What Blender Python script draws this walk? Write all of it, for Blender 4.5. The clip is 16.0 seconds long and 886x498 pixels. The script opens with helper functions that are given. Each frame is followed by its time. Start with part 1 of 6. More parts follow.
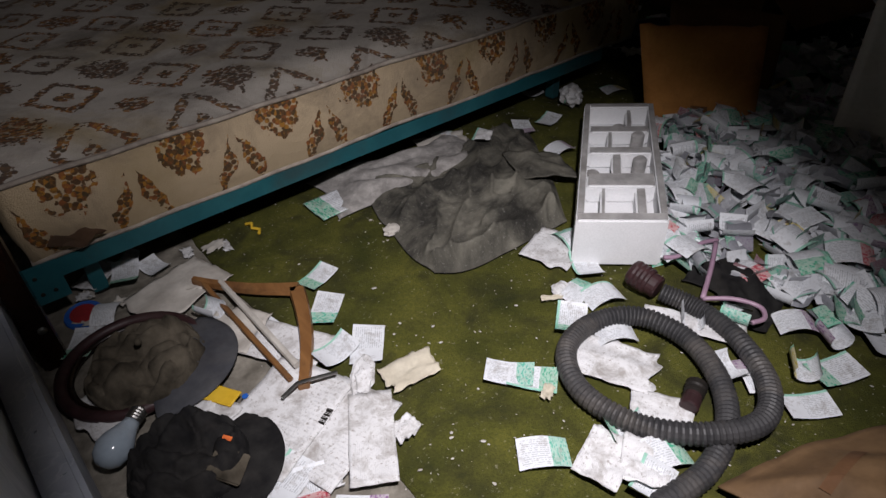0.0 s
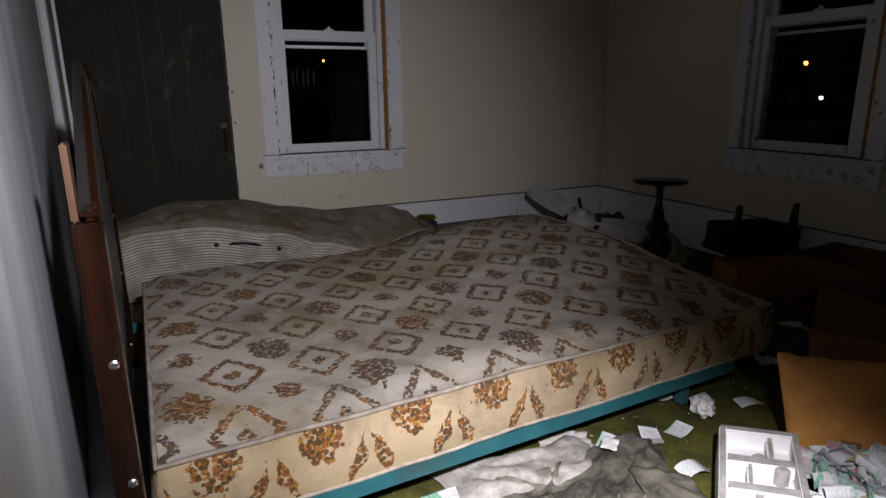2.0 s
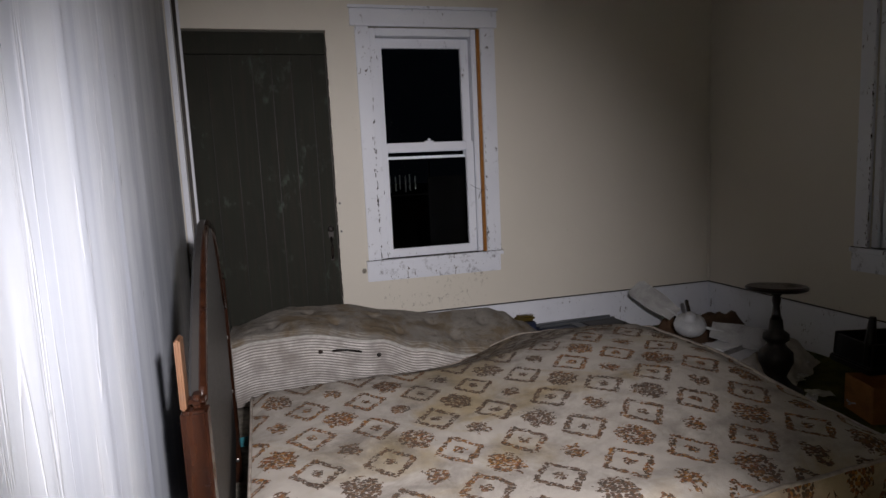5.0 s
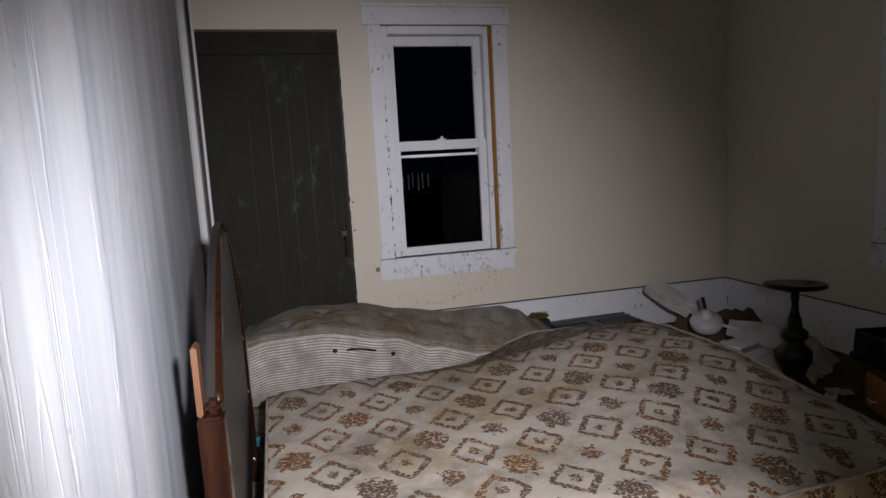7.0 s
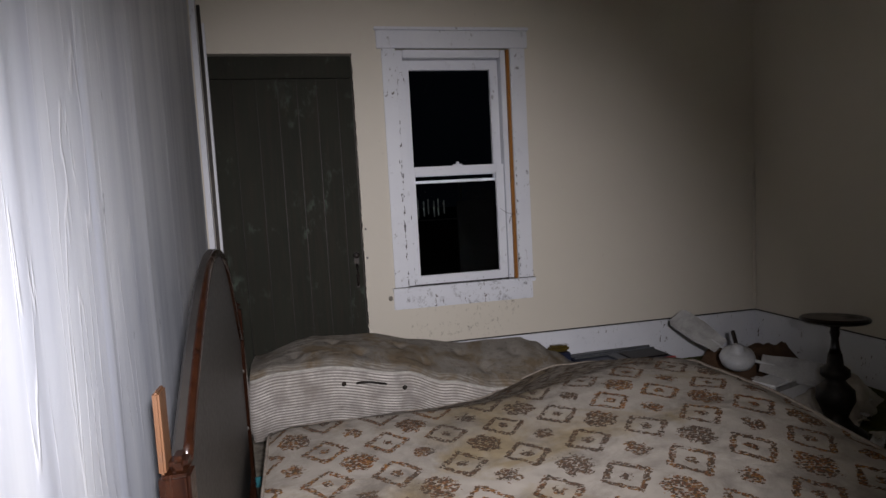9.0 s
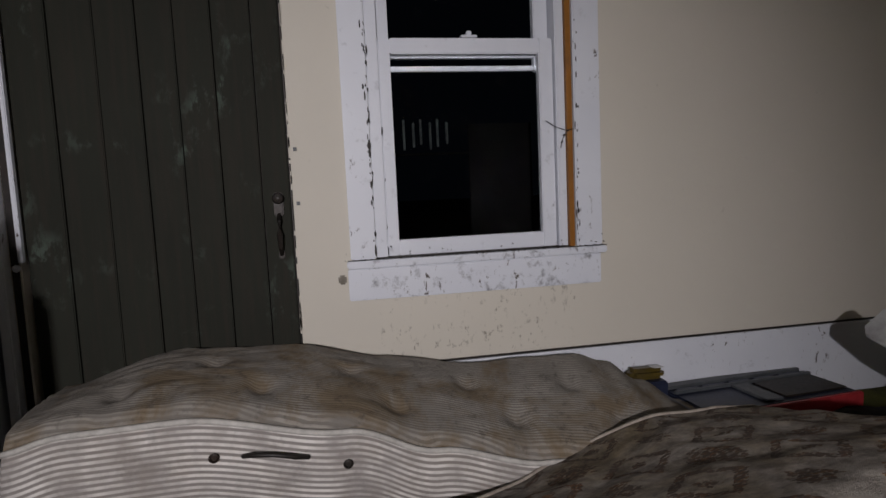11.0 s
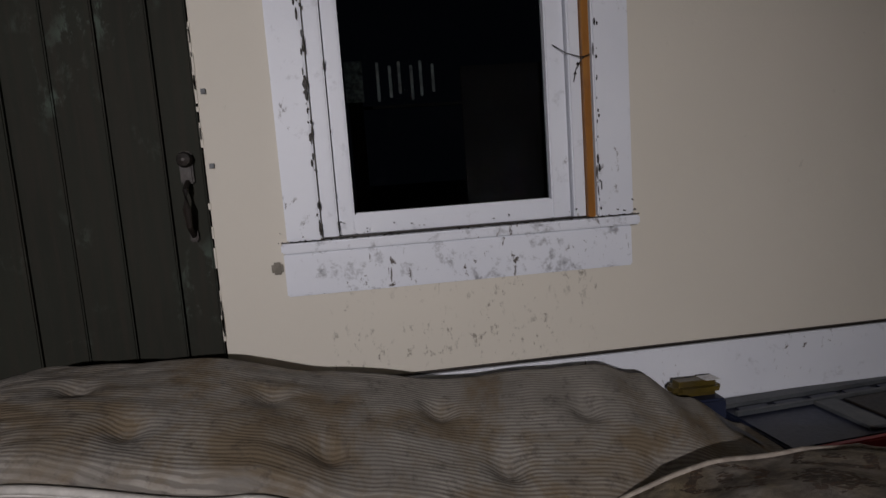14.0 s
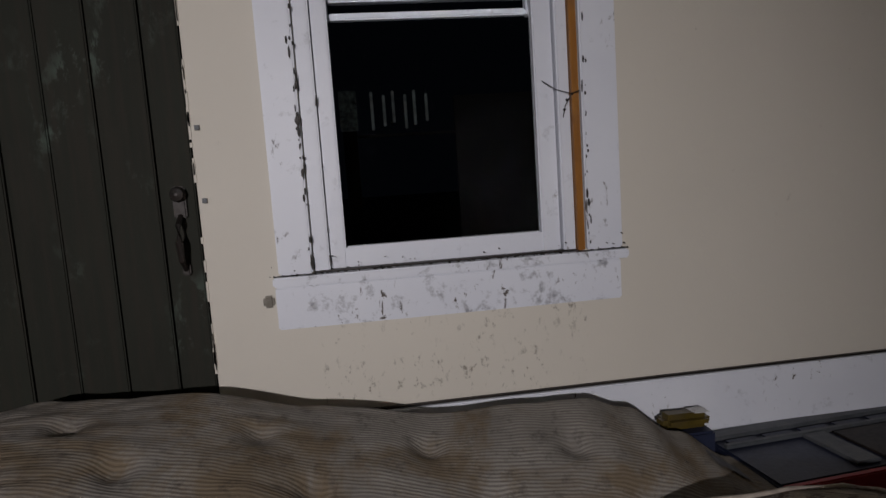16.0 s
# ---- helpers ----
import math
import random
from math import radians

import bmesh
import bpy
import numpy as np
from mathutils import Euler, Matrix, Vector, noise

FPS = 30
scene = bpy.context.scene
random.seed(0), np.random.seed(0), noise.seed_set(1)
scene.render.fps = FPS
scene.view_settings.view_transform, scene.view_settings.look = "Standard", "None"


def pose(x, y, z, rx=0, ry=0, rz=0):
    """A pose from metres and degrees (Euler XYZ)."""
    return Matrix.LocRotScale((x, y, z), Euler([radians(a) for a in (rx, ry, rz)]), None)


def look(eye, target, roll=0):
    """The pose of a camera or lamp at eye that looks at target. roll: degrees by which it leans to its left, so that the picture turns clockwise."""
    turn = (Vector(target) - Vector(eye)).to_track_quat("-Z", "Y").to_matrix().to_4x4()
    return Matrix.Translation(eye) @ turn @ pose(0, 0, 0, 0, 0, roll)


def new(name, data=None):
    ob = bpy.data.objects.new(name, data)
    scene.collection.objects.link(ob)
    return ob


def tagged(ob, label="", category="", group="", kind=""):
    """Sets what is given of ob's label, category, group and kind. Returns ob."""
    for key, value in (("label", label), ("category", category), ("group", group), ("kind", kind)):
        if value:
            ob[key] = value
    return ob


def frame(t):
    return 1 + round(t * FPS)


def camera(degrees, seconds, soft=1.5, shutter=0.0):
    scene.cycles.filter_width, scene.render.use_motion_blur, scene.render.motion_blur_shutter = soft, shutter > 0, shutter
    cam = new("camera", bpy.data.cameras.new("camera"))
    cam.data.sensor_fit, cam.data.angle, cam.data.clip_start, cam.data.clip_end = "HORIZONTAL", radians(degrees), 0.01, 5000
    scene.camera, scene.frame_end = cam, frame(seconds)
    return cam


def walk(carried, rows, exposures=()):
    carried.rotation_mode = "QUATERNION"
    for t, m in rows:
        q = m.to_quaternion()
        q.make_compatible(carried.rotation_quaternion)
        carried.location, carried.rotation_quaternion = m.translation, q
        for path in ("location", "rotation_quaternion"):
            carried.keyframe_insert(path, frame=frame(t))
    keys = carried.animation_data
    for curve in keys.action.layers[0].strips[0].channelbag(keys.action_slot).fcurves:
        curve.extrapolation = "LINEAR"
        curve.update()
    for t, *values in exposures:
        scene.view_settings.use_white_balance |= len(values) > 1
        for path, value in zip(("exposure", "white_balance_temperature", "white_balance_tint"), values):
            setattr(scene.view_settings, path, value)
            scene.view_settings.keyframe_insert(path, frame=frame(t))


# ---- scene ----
# ---- camera ----
cam = camera(72.3, 16.0, soft=1.5, shutter=0.0)
PATH = [
    (0, (-0.578, -3.971, 0.885), (0.354, -2.676, -0.321), -2.2),
    (0.5, (-0.578, -3.957, 0.906), (0.346, -2.586, -0.219), -1.5),
    (1, (-0.582, -3.931, 0.953), (0.308, -2.418, -0.006), -1.3),
    (1.5, (-0.592, -3.918, 1.008), (0.267, -2.26, 0.292), -0.7),
    (2, (-0.603, -3.927, 1.054), (0.218, -2.173, 0.552), -0.6),
    (2.5, (-0.607, -3.944, 1.102), (0.2, -2.152, 0.732), -1.7),
    (3, (-0.573, -3.937, 1.186), (0.152, -2.1, 0.865), -1.5),
    (3.5, (-0.559, -3.922, 1.228), (0.08, -2.049, 0.938), -2.2),
    (4, (-0.554, -3.919, 1.236), (0.016, -2.02, 0.973), -3.1),
    (6.5, (-0.563, -3.903, 1.259), (-0.062, -1.984, 0.996), -2.7),
    (7, (-0.557, -3.904, 1.261), (-0.071, -1.983, 0.991), -3.2),
    (7.5, (-0.553, -3.904, 1.26), (-0.062, -1.984, 0.996), -3.4),
    (8, (-0.552, -3.907, 1.261), (-0.048, -1.987, 1.012), -3.6),
    (8.5, (-0.561, -3.905, 1.295), (-0.085, -1.973, 1.09), -3.4),
    (10.8, (-0.043, -2.258, 0.899), (0.289, -0.292, 0.751), -2.6),
    (11, (-0.062, -2.098, 0.909), (0.313, -0.143, 0.714), -2.6),
    (11.5, (0.094, -1.822, 0.875), (0.391, 0.144, 0.661), -3.1),
    (12, (0.178, -1.589, 0.827), (0.429, 0.379, 0.576), -3.1),
    (12.5, (0.159, -1.561, 0.856), (0.402, 0.407, 0.599), -3.5),
    (13, (0.177, -1.570, 0.834), (0.437, 0.395, 0.564), -3.5),
    (13.5, (0.191, -1.573, 0.832), (0.453, 0.392, 0.566), -3.6),
    (14, (0.209, -1.579, 0.831), (0.463, 0.389, 0.578), -4.1),
    (14.5, (0.265, -1.599, 0.812), (0.551, 0.364, 0.555), -4.0),
    (15, (0.269, -1.603, 0.813), (0.545, 0.362, 0.563), -4.0),
    (15.5, (0.213, -1.586, 0.865), (0.467, 0.385, 0.639), -3.9),
    (16, (0.235, -1.590, 0.891), (0.494, 0.382, 0.672), -3.9),
]
EXPOSURE = [(0.0, -2.95), (0.5, -2.85), (1.0, -2.55), (1.5, -1.8), (2.0, -1.1), (2.5, -0.6), (3.0, -0.25), (3.5, -0.1), (7.0, -0.1), (8.5, -0.1), (11.0, -0.05), (12.0, -0.15), (16.0, -0.2)]
walk(cam, [(t, look(eye, target, roll)) for t, eye, target, roll in PATH], EXPOSURE)


# ---- world and light ----
world = bpy.data.worlds.new("night")
world.use_nodes = True
scene.world = world
world.node_tree.nodes["Background"].inputs[0].default_value = (0.35, 0.45, 0.7, 1)
world.node_tree.nodes["Background"].inputs[1].default_value = 0.002


def torch(name, eye, target, watts, degrees, blend, radius):
    lamp = bpy.data.lights.new(name, "SPOT")
    lamp.energy, lamp.spot_size, lamp.spot_blend, lamp.shadow_soft_size = watts, radians(degrees), blend, radius
    lamp.color = (1.0, 0.95, 0.99)
    ob = new(name, lamp)
    ob.matrix_basis = look(eye, target)
    return ob


# visitor's torch: beam at the far wall, and an added lamp for the floor
torch("torch_beam", (-0.43, -3.96, 1.36), (-0.15, 0.0, 0.15), 330, 78, 1.0, 0.03)
torch("torch_floor_beam", (-0.42, -3.97, 1.30), (0.02, -3.35, 0.0), 1010, 65, 1.0, 0.03)

# ---- materials ----


class Nodes:
    """Short forms for wiring a material's nodes."""

    def __init__(self, name):
        self.mat = bpy.data.materials.new(name)
        self.mat.use_nodes = True
        self.t = self.mat.node_tree
        self.bsdf = self.t.nodes["Principled BSDF"]

    def put(self, socket, value):
        if hasattr(value, "is_linked"):
            self.t.links.new(value, socket)
        elif isinstance(value, (tuple, list)) and len(value) == 3 and socket.type == "RGBA":
            socket.default_value = (*value, 1)
        else:
            socket.default_value = value

    def math(self, op, a, b=0.0, c=0.0):
        n = self.t.nodes.new("ShaderNodeMath")
        n.operation = op
        for i, v in enumerate((a, b, c)):
            self.put(n.inputs[i], v)
        return n.outputs[0]

    def coord(self, kind="Object", scale=(1, 1, 1), turn=0.0, shift=(0, 0, 0)):
        c = self.t.nodes.new("ShaderNodeTexCoord")
        m = self.t.nodes.new("ShaderNodeMapping")
        m.inputs["Scale"].default_value = scale
        m.inputs["Location"].default_value = shift
        m.inputs["Rotation"].default_value = (0, 0, radians(turn))
        self.t.links.new(c.outputs[kind], m.inputs[0])
        return m.outputs[0]

    def split(self, v):
        n = self.t.nodes.new("ShaderNodeSeparateXYZ")
        self.put(n.inputs[0], v)
        return n.outputs

    def noise(self, v, scale=5.0, detail=4.0, rough=0.55, warp=0.0):
        n = self.t.nodes.new("ShaderNodeTexNoise")
        self.put(n.inputs["Vector"], v)
        n.inputs["Scale"].default_value, n.inputs["Detail"].default_value = scale, detail
        n.inputs["Roughness"].default_value, n.inputs["Distortion"].default_value = rough, warp
        return n.outputs

    def voronoi(self, v, scale=5.0):
        n = self.t.nodes.new("ShaderNodeTexVoronoi")
        self.put(n.inputs["Vector"], v)
        n.inputs["Scale"].default_value = scale
        return n.outputs

    def ramp(self, f, stops, kind="LINEAR"):
        n = self.t.nodes.new("ShaderNodeValToRGB")
        n.color_ramp.interpolation = kind
        el = n.color_ramp.elements
        while len(el) < len(stops):
            el.new(0.5)
        for e, (p, c) in zip(el, stops):
            e.position = p
            e.color = (*c, 1) if isinstance(c, (tuple, list)) else (c, c, c, 1)
        self.put(n.inputs[0], f)
        return n.outputs[0]

    def mix(self, f, a, b, how="MIX"):
        n = self.t.nodes.new("ShaderNodeMix")
        n.data_type, n.blend_type = "RGBA", how
        self.put(n.inputs[0], f)
        self.put(n.inputs[6], a)
        self.put(n.inputs[7], b)
        return n.outputs[2]

    def random(self):
        return self.t.nodes.new("ShaderNodeObjectInfo").outputs["Random"]

    def island(self):
        return self.t.nodes.new("ShaderNodeNewGeometry").outputs["Random Per Island"]

    def bump(self, h, strength=0.3, dist=0.01):
        n = self.t.nodes.new("ShaderNodeBump")
        n.inputs["Strength"].default_value, n.inputs["Distance"].default_value = strength, dist
        self.put(n.inputs["Height"], h)
        self.put(self.bsdf.inputs["Normal"], n.outputs[0])

    def done(self, color, rough=0.7, metal=0.0, spec=0.4):
        self.put(self.bsdf.inputs["Base Color"], color)
        self.put(self.bsdf.inputs["Roughness"], rough)
        self.bsdf.inputs["Metallic"].default_value = metal
        self.bsdf.inputs["Specular IOR Level"].default_value = spec
        return self.mat


def plain(name, a, b, scale=8.0, rough=0.7, metal=0.0, dirt=0.25, dirt_color=(0.06, 0.05, 0.04), bump=0.25, stretch=(1, 1, 1), spec=0.4, fine=90.0):
    """A worn surface: two tones by broad noise, fine grain, and patches of dirt."""
    n = Nodes(name)
    v = n.coord(scale=stretch)
    broad = n.noise(v, scale, 5)[0]
    grain = n.noise(v, fine, 3)[0]
    col = n.mix(n.ramp(broad, [(0.3, 0.0), (0.7, 1.0)]), a, b)
    col = n.mix(n.math("MULTIPLY", n.ramp(grain, [(0.35, 0.0), (0.8, 1.0)]), 0.22), col, tuple(c * 0.5 for c in a))
    patches = n.ramp(n.noise(v, scale * 0.45, 7, 0.65, 0.6)[0], [(0.5, 0.0), (0.74, 1.0)])
    col = n.mix(n.math("MULTIPLY", patches, dirt), col, dirt_color)
    n.bump(n.math("ADD", n.math("MULTIPLY", broad, 0.6), n.math("MULTIPLY", grain, 0.4)), bump, 0.004)
    return n.done(col, n.math("ADD", n.math("MULTIPLY", grain, 0.2), rough - 0.1), metal, spec)


def wall_paint():
    n = Nodes("cream_wall_paint")
    v = n.coord()
    broad = n.noise(v, 1.3, 4)[0]
    col = n.mix(broad, (0.565, 0.53, 0.455), (0.645, 0.605, 0.525))
    spots = n.noise(v, 26, 6, 0.7)[0]
    zone = n.noise(v, 2.2, 3)[0]
    speck = n.math("MULTIPLY", n.ramp(spots, [(0.64, 0.0), (0.70, 1.0)]), n.ramp(zone, [(0.52, 0.0), (0.68, 1.0)]))
    col = n.mix(n.math("MULTIPLY", speck, 0.55), col, (0.20, 0.17, 0.13))
    n.bump(n.noise(v, 120, 3)[0], 0.12, 0.002)
    return n.done(col, 0.6, 0, 0.35)


def smudged_paint():
    """The same cream paint with boot scuffs and mould below the sill."""
    n = Nodes("scuffed_wall_paint")
    v = n.coord()
    col = n.mix(n.noise(v, 1.3, 4)[0], (0.565, 0.53, 0.455), (0.645, 0.605, 0.525))
    a = n.ramp(n.noise(n.coord(scale=(1, 1, 0.6), turn=20), 46, 7, 0.75, 0.15)[0], [(0.57, 0.0), (0.64, 1.0)])
    b = n.ramp(n.noise(v, 7, 3)[0], [(0.42, 0.0), (0.58, 1.0)])
    col = n.mix(n.math("MULTIPLY", n.math("MULTIPLY", a, b), 0.8), col, (0.17, 0.15, 0.12))
    return n.done(col, 0.6, 0, 0.35)


def panel_paint():
    n = Nodes("blue_white_wall_paint")
    v = n.coord(scale=(4.5, 4.5, 0.32))
    streak = n.noise(v, 1.6, 5, 0.6, 0.4)[0]
    fine = n.noise(v, 7.0, 4, 0.6, 0.3)[0]
    col = n.mix(n.ramp(streak, [(0.32, 0.0), (0.66, 1.0)]), (0.40, 0.43, 0.50), (0.58, 0.61, 0.66))
    ridge = n.ramp(n.noise(v, 2.6, 3, 0.5, 0.8)[0], [(0.485, 0.0), (0.5, 1.0), (0.515, 0.0)])
    col = n.mix(n.math("MULTIPLY", ridge, 0.32), col, (0.80, 0.80, 0.82))
    flake = n.ramp(n.noise(n.coord(scale=(4, 4, 1.4)), 7, 5, 0.6, 0.4)[0], [(0.70, 0.0), (0.715, 1.0)])
    col = n.mix(n.math("MULTIPLY", flake, 0.7), col, (0.10, 0.13, 0.15))
    n.bump(n.math("ADD", n.math("MULTIPLY", ridge, 0.8), n.math("MULTIPLY", fine, 0.3)), 0.2, 0.005)
    return n.done(col, 0.55, 0, 0.4)


def white_trim(name="flaking_white_trim", dirt=0.35, cut=0.60):
    n = Nodes(name)
    v = n.coord()
    col = n.mix(n.noise(v, 3, 4)[0], (0.60, 0.62, 0.68), (0.74, 0.76, 0.80))
    flake = n.noise(n.coord(scale=(1, 1, 0.5)), 42, 6, 0.7, 0.5)[0]
    zone = n.noise(v, 4.5, 3)[0]
    m = n.math("MULTIPLY", n.ramp(flake, [(0.60, 0.0), (0.63, 1.0)]), n.ramp(zone, [(0.54, 0.0), (0.60, 1.0)]))
    col = n.mix(m, col, (0.09, 0.075, 0.065))
    smear = n.ramp(n.noise(v, 17, 7, 0.7, 0.2)[0], [(cut, 0.0), (cut + 0.12, 1.0)])
    col = n.mix(n.math("MULTIPLY", smear, dirt), col, (0.15, 0.15, 0.16))
    n.bump(n.math("SUBTRACT", n.noise(v, 60, 3)[0], m), 0.3, 0.002)
    return n.done(col, 0.45)


def green_door():
    n = Nodes("weathered_green_paint")
    v = n.coord(scale=(1, 1, 0.5))
    col = n.mix(n.noise(v, 4, 5)[0], (0.013, 0.0135, 0.010), (0.026, 0.028, 0.020))
    scuff = n.noise(v, 20, 9, 0.74, 0.3)[0]
    zone = n.noise(n.coord(), 3.4, 4)[0]
    m = n.math("MULTIPLY", n.ramp(scuff, [(0.52, 0.0), (0.60, 1.0)]), n.ramp(zone, [(0.53, 0.0), (0.68, 1.0)]))
    col = n.mix(n.math("MULTIPLY", n.ramp(n.noise(n.coord(scale=(9, 9, 0.5)), 5, 5, 0.6)[0], [(0.45, 0.0), (0.7, 1.0)]), 0.55), col, (0.030, 0.024, 0.018))
    col = n.mix(n.math("MULTIPLY", m, 0.6), col, (0.10, 0.135, 0.110))
    n.bump(n.noise(n.coord(scale=(8, 8, 0.6)), 8, 4)[0], 0.3, 0.003)
    return n.done(col, 0.75, 0, 0.2)


def carpet():
    n = Nodes("moss_green_carpet")
    v = n.coord()
    col = n.mix(n.ramp(n.noise(v, 5, 6, 0.6)[0], [(0.32, 0.0), (0.68, 1.0)]), (0.040, 0.044, 0.009), (0.120, 0.116, 0.022))
    col = n.mix(n.math("MULTIPLY", n.ramp(n.noise(v, 7, 6, 0.66, 0.6)[0], [(0.46, 0.0), (0.66, 1.0)]), 0.8), col, (0.022, 0.022, 0.011))
    dots = n.ramp(n.noise(v, 110, 4, 0.72)[0], [(0.63, 0.0), (0.67, 1.0)])
    col = n.mix(n.math("MULTIPLY", dots, 0.45), col, (0.34, 0.32, 0.22))
    flecks = n.ramp(n.noise(v, 210, 2)[0], [(0.4, 0.0), (0.7, 1.0)])
    col = n.mix(n.math("MULTIPLY", flecks, 0.4), col, (0.02, 0.024, 0.006))
    n.bump(n.math("ADD", n.noise(v, 420, 2)[0], n.noise(v, 45, 3)[0]), 0.6, 0.006)
    return n.done(col, 0.95, 0, 0.15)


def flower_cloth(name, side=False):
    """Ticking printed with posies and wreath squares, faded to grey and stained."""
    n = Nodes(name)
    obj = n.coord()
    ws = n.split(n.noise(obj, 30, 2)[1])
    us, vs = n.math("MULTIPLY", n.math("SUBTRACT", ws[0], 0.5), 0.16), n.math("MULTIPLY", n.math("SUBTRACT", ws[1], 0.5), 0.16)
    cells = n.voronoi(n.coord(scale=(1.0, 1.45, 1.0), turn=28), 92)
    leaf = n.ramp(cells["Distance"], [(0.62, 1.0), (0.72, 0.0)])
    ragged = n.math("MULTIPLY", n.math("SUBTRACT", n.noise(obj, 48, 3)[0], 0.5), 0.30)
    if side:
        s = n.split(n.coord(scale=(1 / 0.2265, 1, 1 / 0.19)))
        u, w = n.math("ADD", s[0], us), n.math("ADD", n.math("SUBTRACT", s[2], 1.38), vs)
        fu = n.math("SUBTRACT", n.math("FRACT", u), 0.5)
        dw = n.math("MULTIPLY", n.math("SUBTRACT", w, 0.28), 0.70)
        rad = n.math("ADD", n.math("SQRT", n.math("ADD", n.math("MULTIPLY", fu, fu), n.math("MULTIPLY", dw, dw))), ragged)
        posy = n.math("LESS_THAN", rad, 0.23)
        g = n.math("ABSOLUTE", n.math("SUBTRACT", n.math("FRACT", n.math("ADD", u, 0.5)), 0.5))
        arm = n.math("SUBTRACT", n.math("ADD", w, n.math("MULTIPLY", g, 2.0)), 0.08)
        sprig = n.math("MULTIPLY", n.math("LESS_THAN", n.math("ABSOLUTE", arm), 0.17), n.math("MULTIPLY", n.math("LESS_THAN", g, 0.25), n.math("GREATER_THAN", g, 0.045)))
        mask = n.math("MULTIPLY", n.math("MAXIMUM", posy, sprig), leaf)
    else:
        # wreaths stand on a 22 by 26 cm lattice, posies between them, large and small by turns
        s = n.split(n.coord(scale=(1 / 0.222, 1 / 0.262, 1), shift=(2.216, 8.225, 0)))
        a, b = n.math("ADD", s[0], n.math("MULTIPLY", us, 0.3)), n.math("ADD", s[1], n.math("MULTIPLY", vs, 0.3))
        p, q = n.math("ADD", a, b), n.math("SUBTRACT", a, b)
        cp, cq = n.math("ROUND", p), n.math("ROUND", q)
        fp, fq = n.math("ABSOLUTE", n.math("SUBTRACT", p, cp)), n.math("ABSOLUTE", n.math("SUBTRACT", q, cq))
        rad = n.math("ADD", n.math("SQRT", n.math("ADD", n.math("MULTIPLY", fp, fp), n.math("MULTIPLY", fq, fq))), ragged)
        square = n.math("ADD", n.math("MAXIMUM", fp, fq), n.math("MULTIPLY", ragged, 0.55))
        wreath = n.math("MULTIPLY", n.math("GREATER_THAN", square, 0.28), n.math("LESS_THAN", square, 0.40))
        wreath = n.math("MULTIPLY", wreath, n.math("LESS_THAN", n.math("MINIMUM", fp, fq), 0.365))
        wreath = n.math("MAXIMUM", wreath, n.math("LESS_THAN", rad, 0.115))
        odd = n.math("PINGPONG", n.math("ADD", cp, cq), 1.0)
        large = n.math("PINGPONG", n.math("ADD", n.math("FLOOR", a), n.math("FLOOR", b)), 1.0)
        flower = n.math("LESS_THAN", n.math("ADD", rad, n.math("MULTIPLY", ragged, 0.8)), n.math("ADD", 0.225, n.math("MULTIPLY", large, 0.14)))
        mask = n.math("MULTIPLY", n.math("ADD", n.math("MULTIPLY", wreath, n.math("SUBTRACT", 1.0, odd)), n.math("MULTIPLY", flower, odd)), leaf)
    hue = n.math("ADD", n.math("MULTIPLY", n.split(cells["Color"])[0], 0.38), n.math("MULTIPLY", n.noise(obj, 40, 2)[0], 0.6))
    ink = n.ramp(hue, [(0.28, (0.11, 0.050, 0.013)), (0.40, (0.060, 0.028, 0.012)), (0.48, (0.36, 0.16, 0.018)), (0.56, (0.23, 0.065, 0.016)), (0.66, (0.060, 0.036, 0.013))])
    grey = n.ramp(n.noise(obj, 1.9, 3)[0], [(0.44, 0.0), (0.58, 1.0)])
    if not side:
        ink = n.mix(n.math("MULTIPLY", grey, 0.72), ink, (0.062, 0.05, 0.042))
    cloth = (0.43, 0.335, 0.22) if side else (0.41, 0.375, 0.33)
    ground = n.mix(n.noise(obj, 3.0, 4)[0], cloth, tuple(min(1, c * 1.2) for c in cloth))
    stain = n.ramp(n.noise(obj, 2.0, 6, 0.6, 0.7)[0], [(0.50, 0.0), (0.66, 1.0)])
    ground = n.mix(n.math("MULTIPLY", stain, 0.75), ground, (0.33, 0.25, 0.125))
    col = n.mix(n.math("MULTIPLY", mask, 0.94), ground, ink)
    soot = n.ramp(n.noise(obj, 4.2, 8, 0.72, 0.4)[0], [(0.47, 0.0), (0.70, 1.0)])
    col = n.mix(n.math("MULTIPLY", soot, 0.62), col, (0.10, 0.085, 0.07))
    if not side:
        # darker and mottled towards the rear hem
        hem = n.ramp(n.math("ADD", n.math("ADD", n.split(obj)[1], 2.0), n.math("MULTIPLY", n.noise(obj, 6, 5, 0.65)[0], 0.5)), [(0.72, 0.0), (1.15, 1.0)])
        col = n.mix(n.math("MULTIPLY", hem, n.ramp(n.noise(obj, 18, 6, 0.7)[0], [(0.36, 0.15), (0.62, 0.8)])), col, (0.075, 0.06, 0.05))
    n.bump(n.math("ADD", n.noise(obj, 380, 2)[0], n.math("MULTIPLY", n.noise(obj, 14, 5)[0], 3.0)), 0.5, 0.010)
    return n.done(col, 0.85, 0, 0.2)


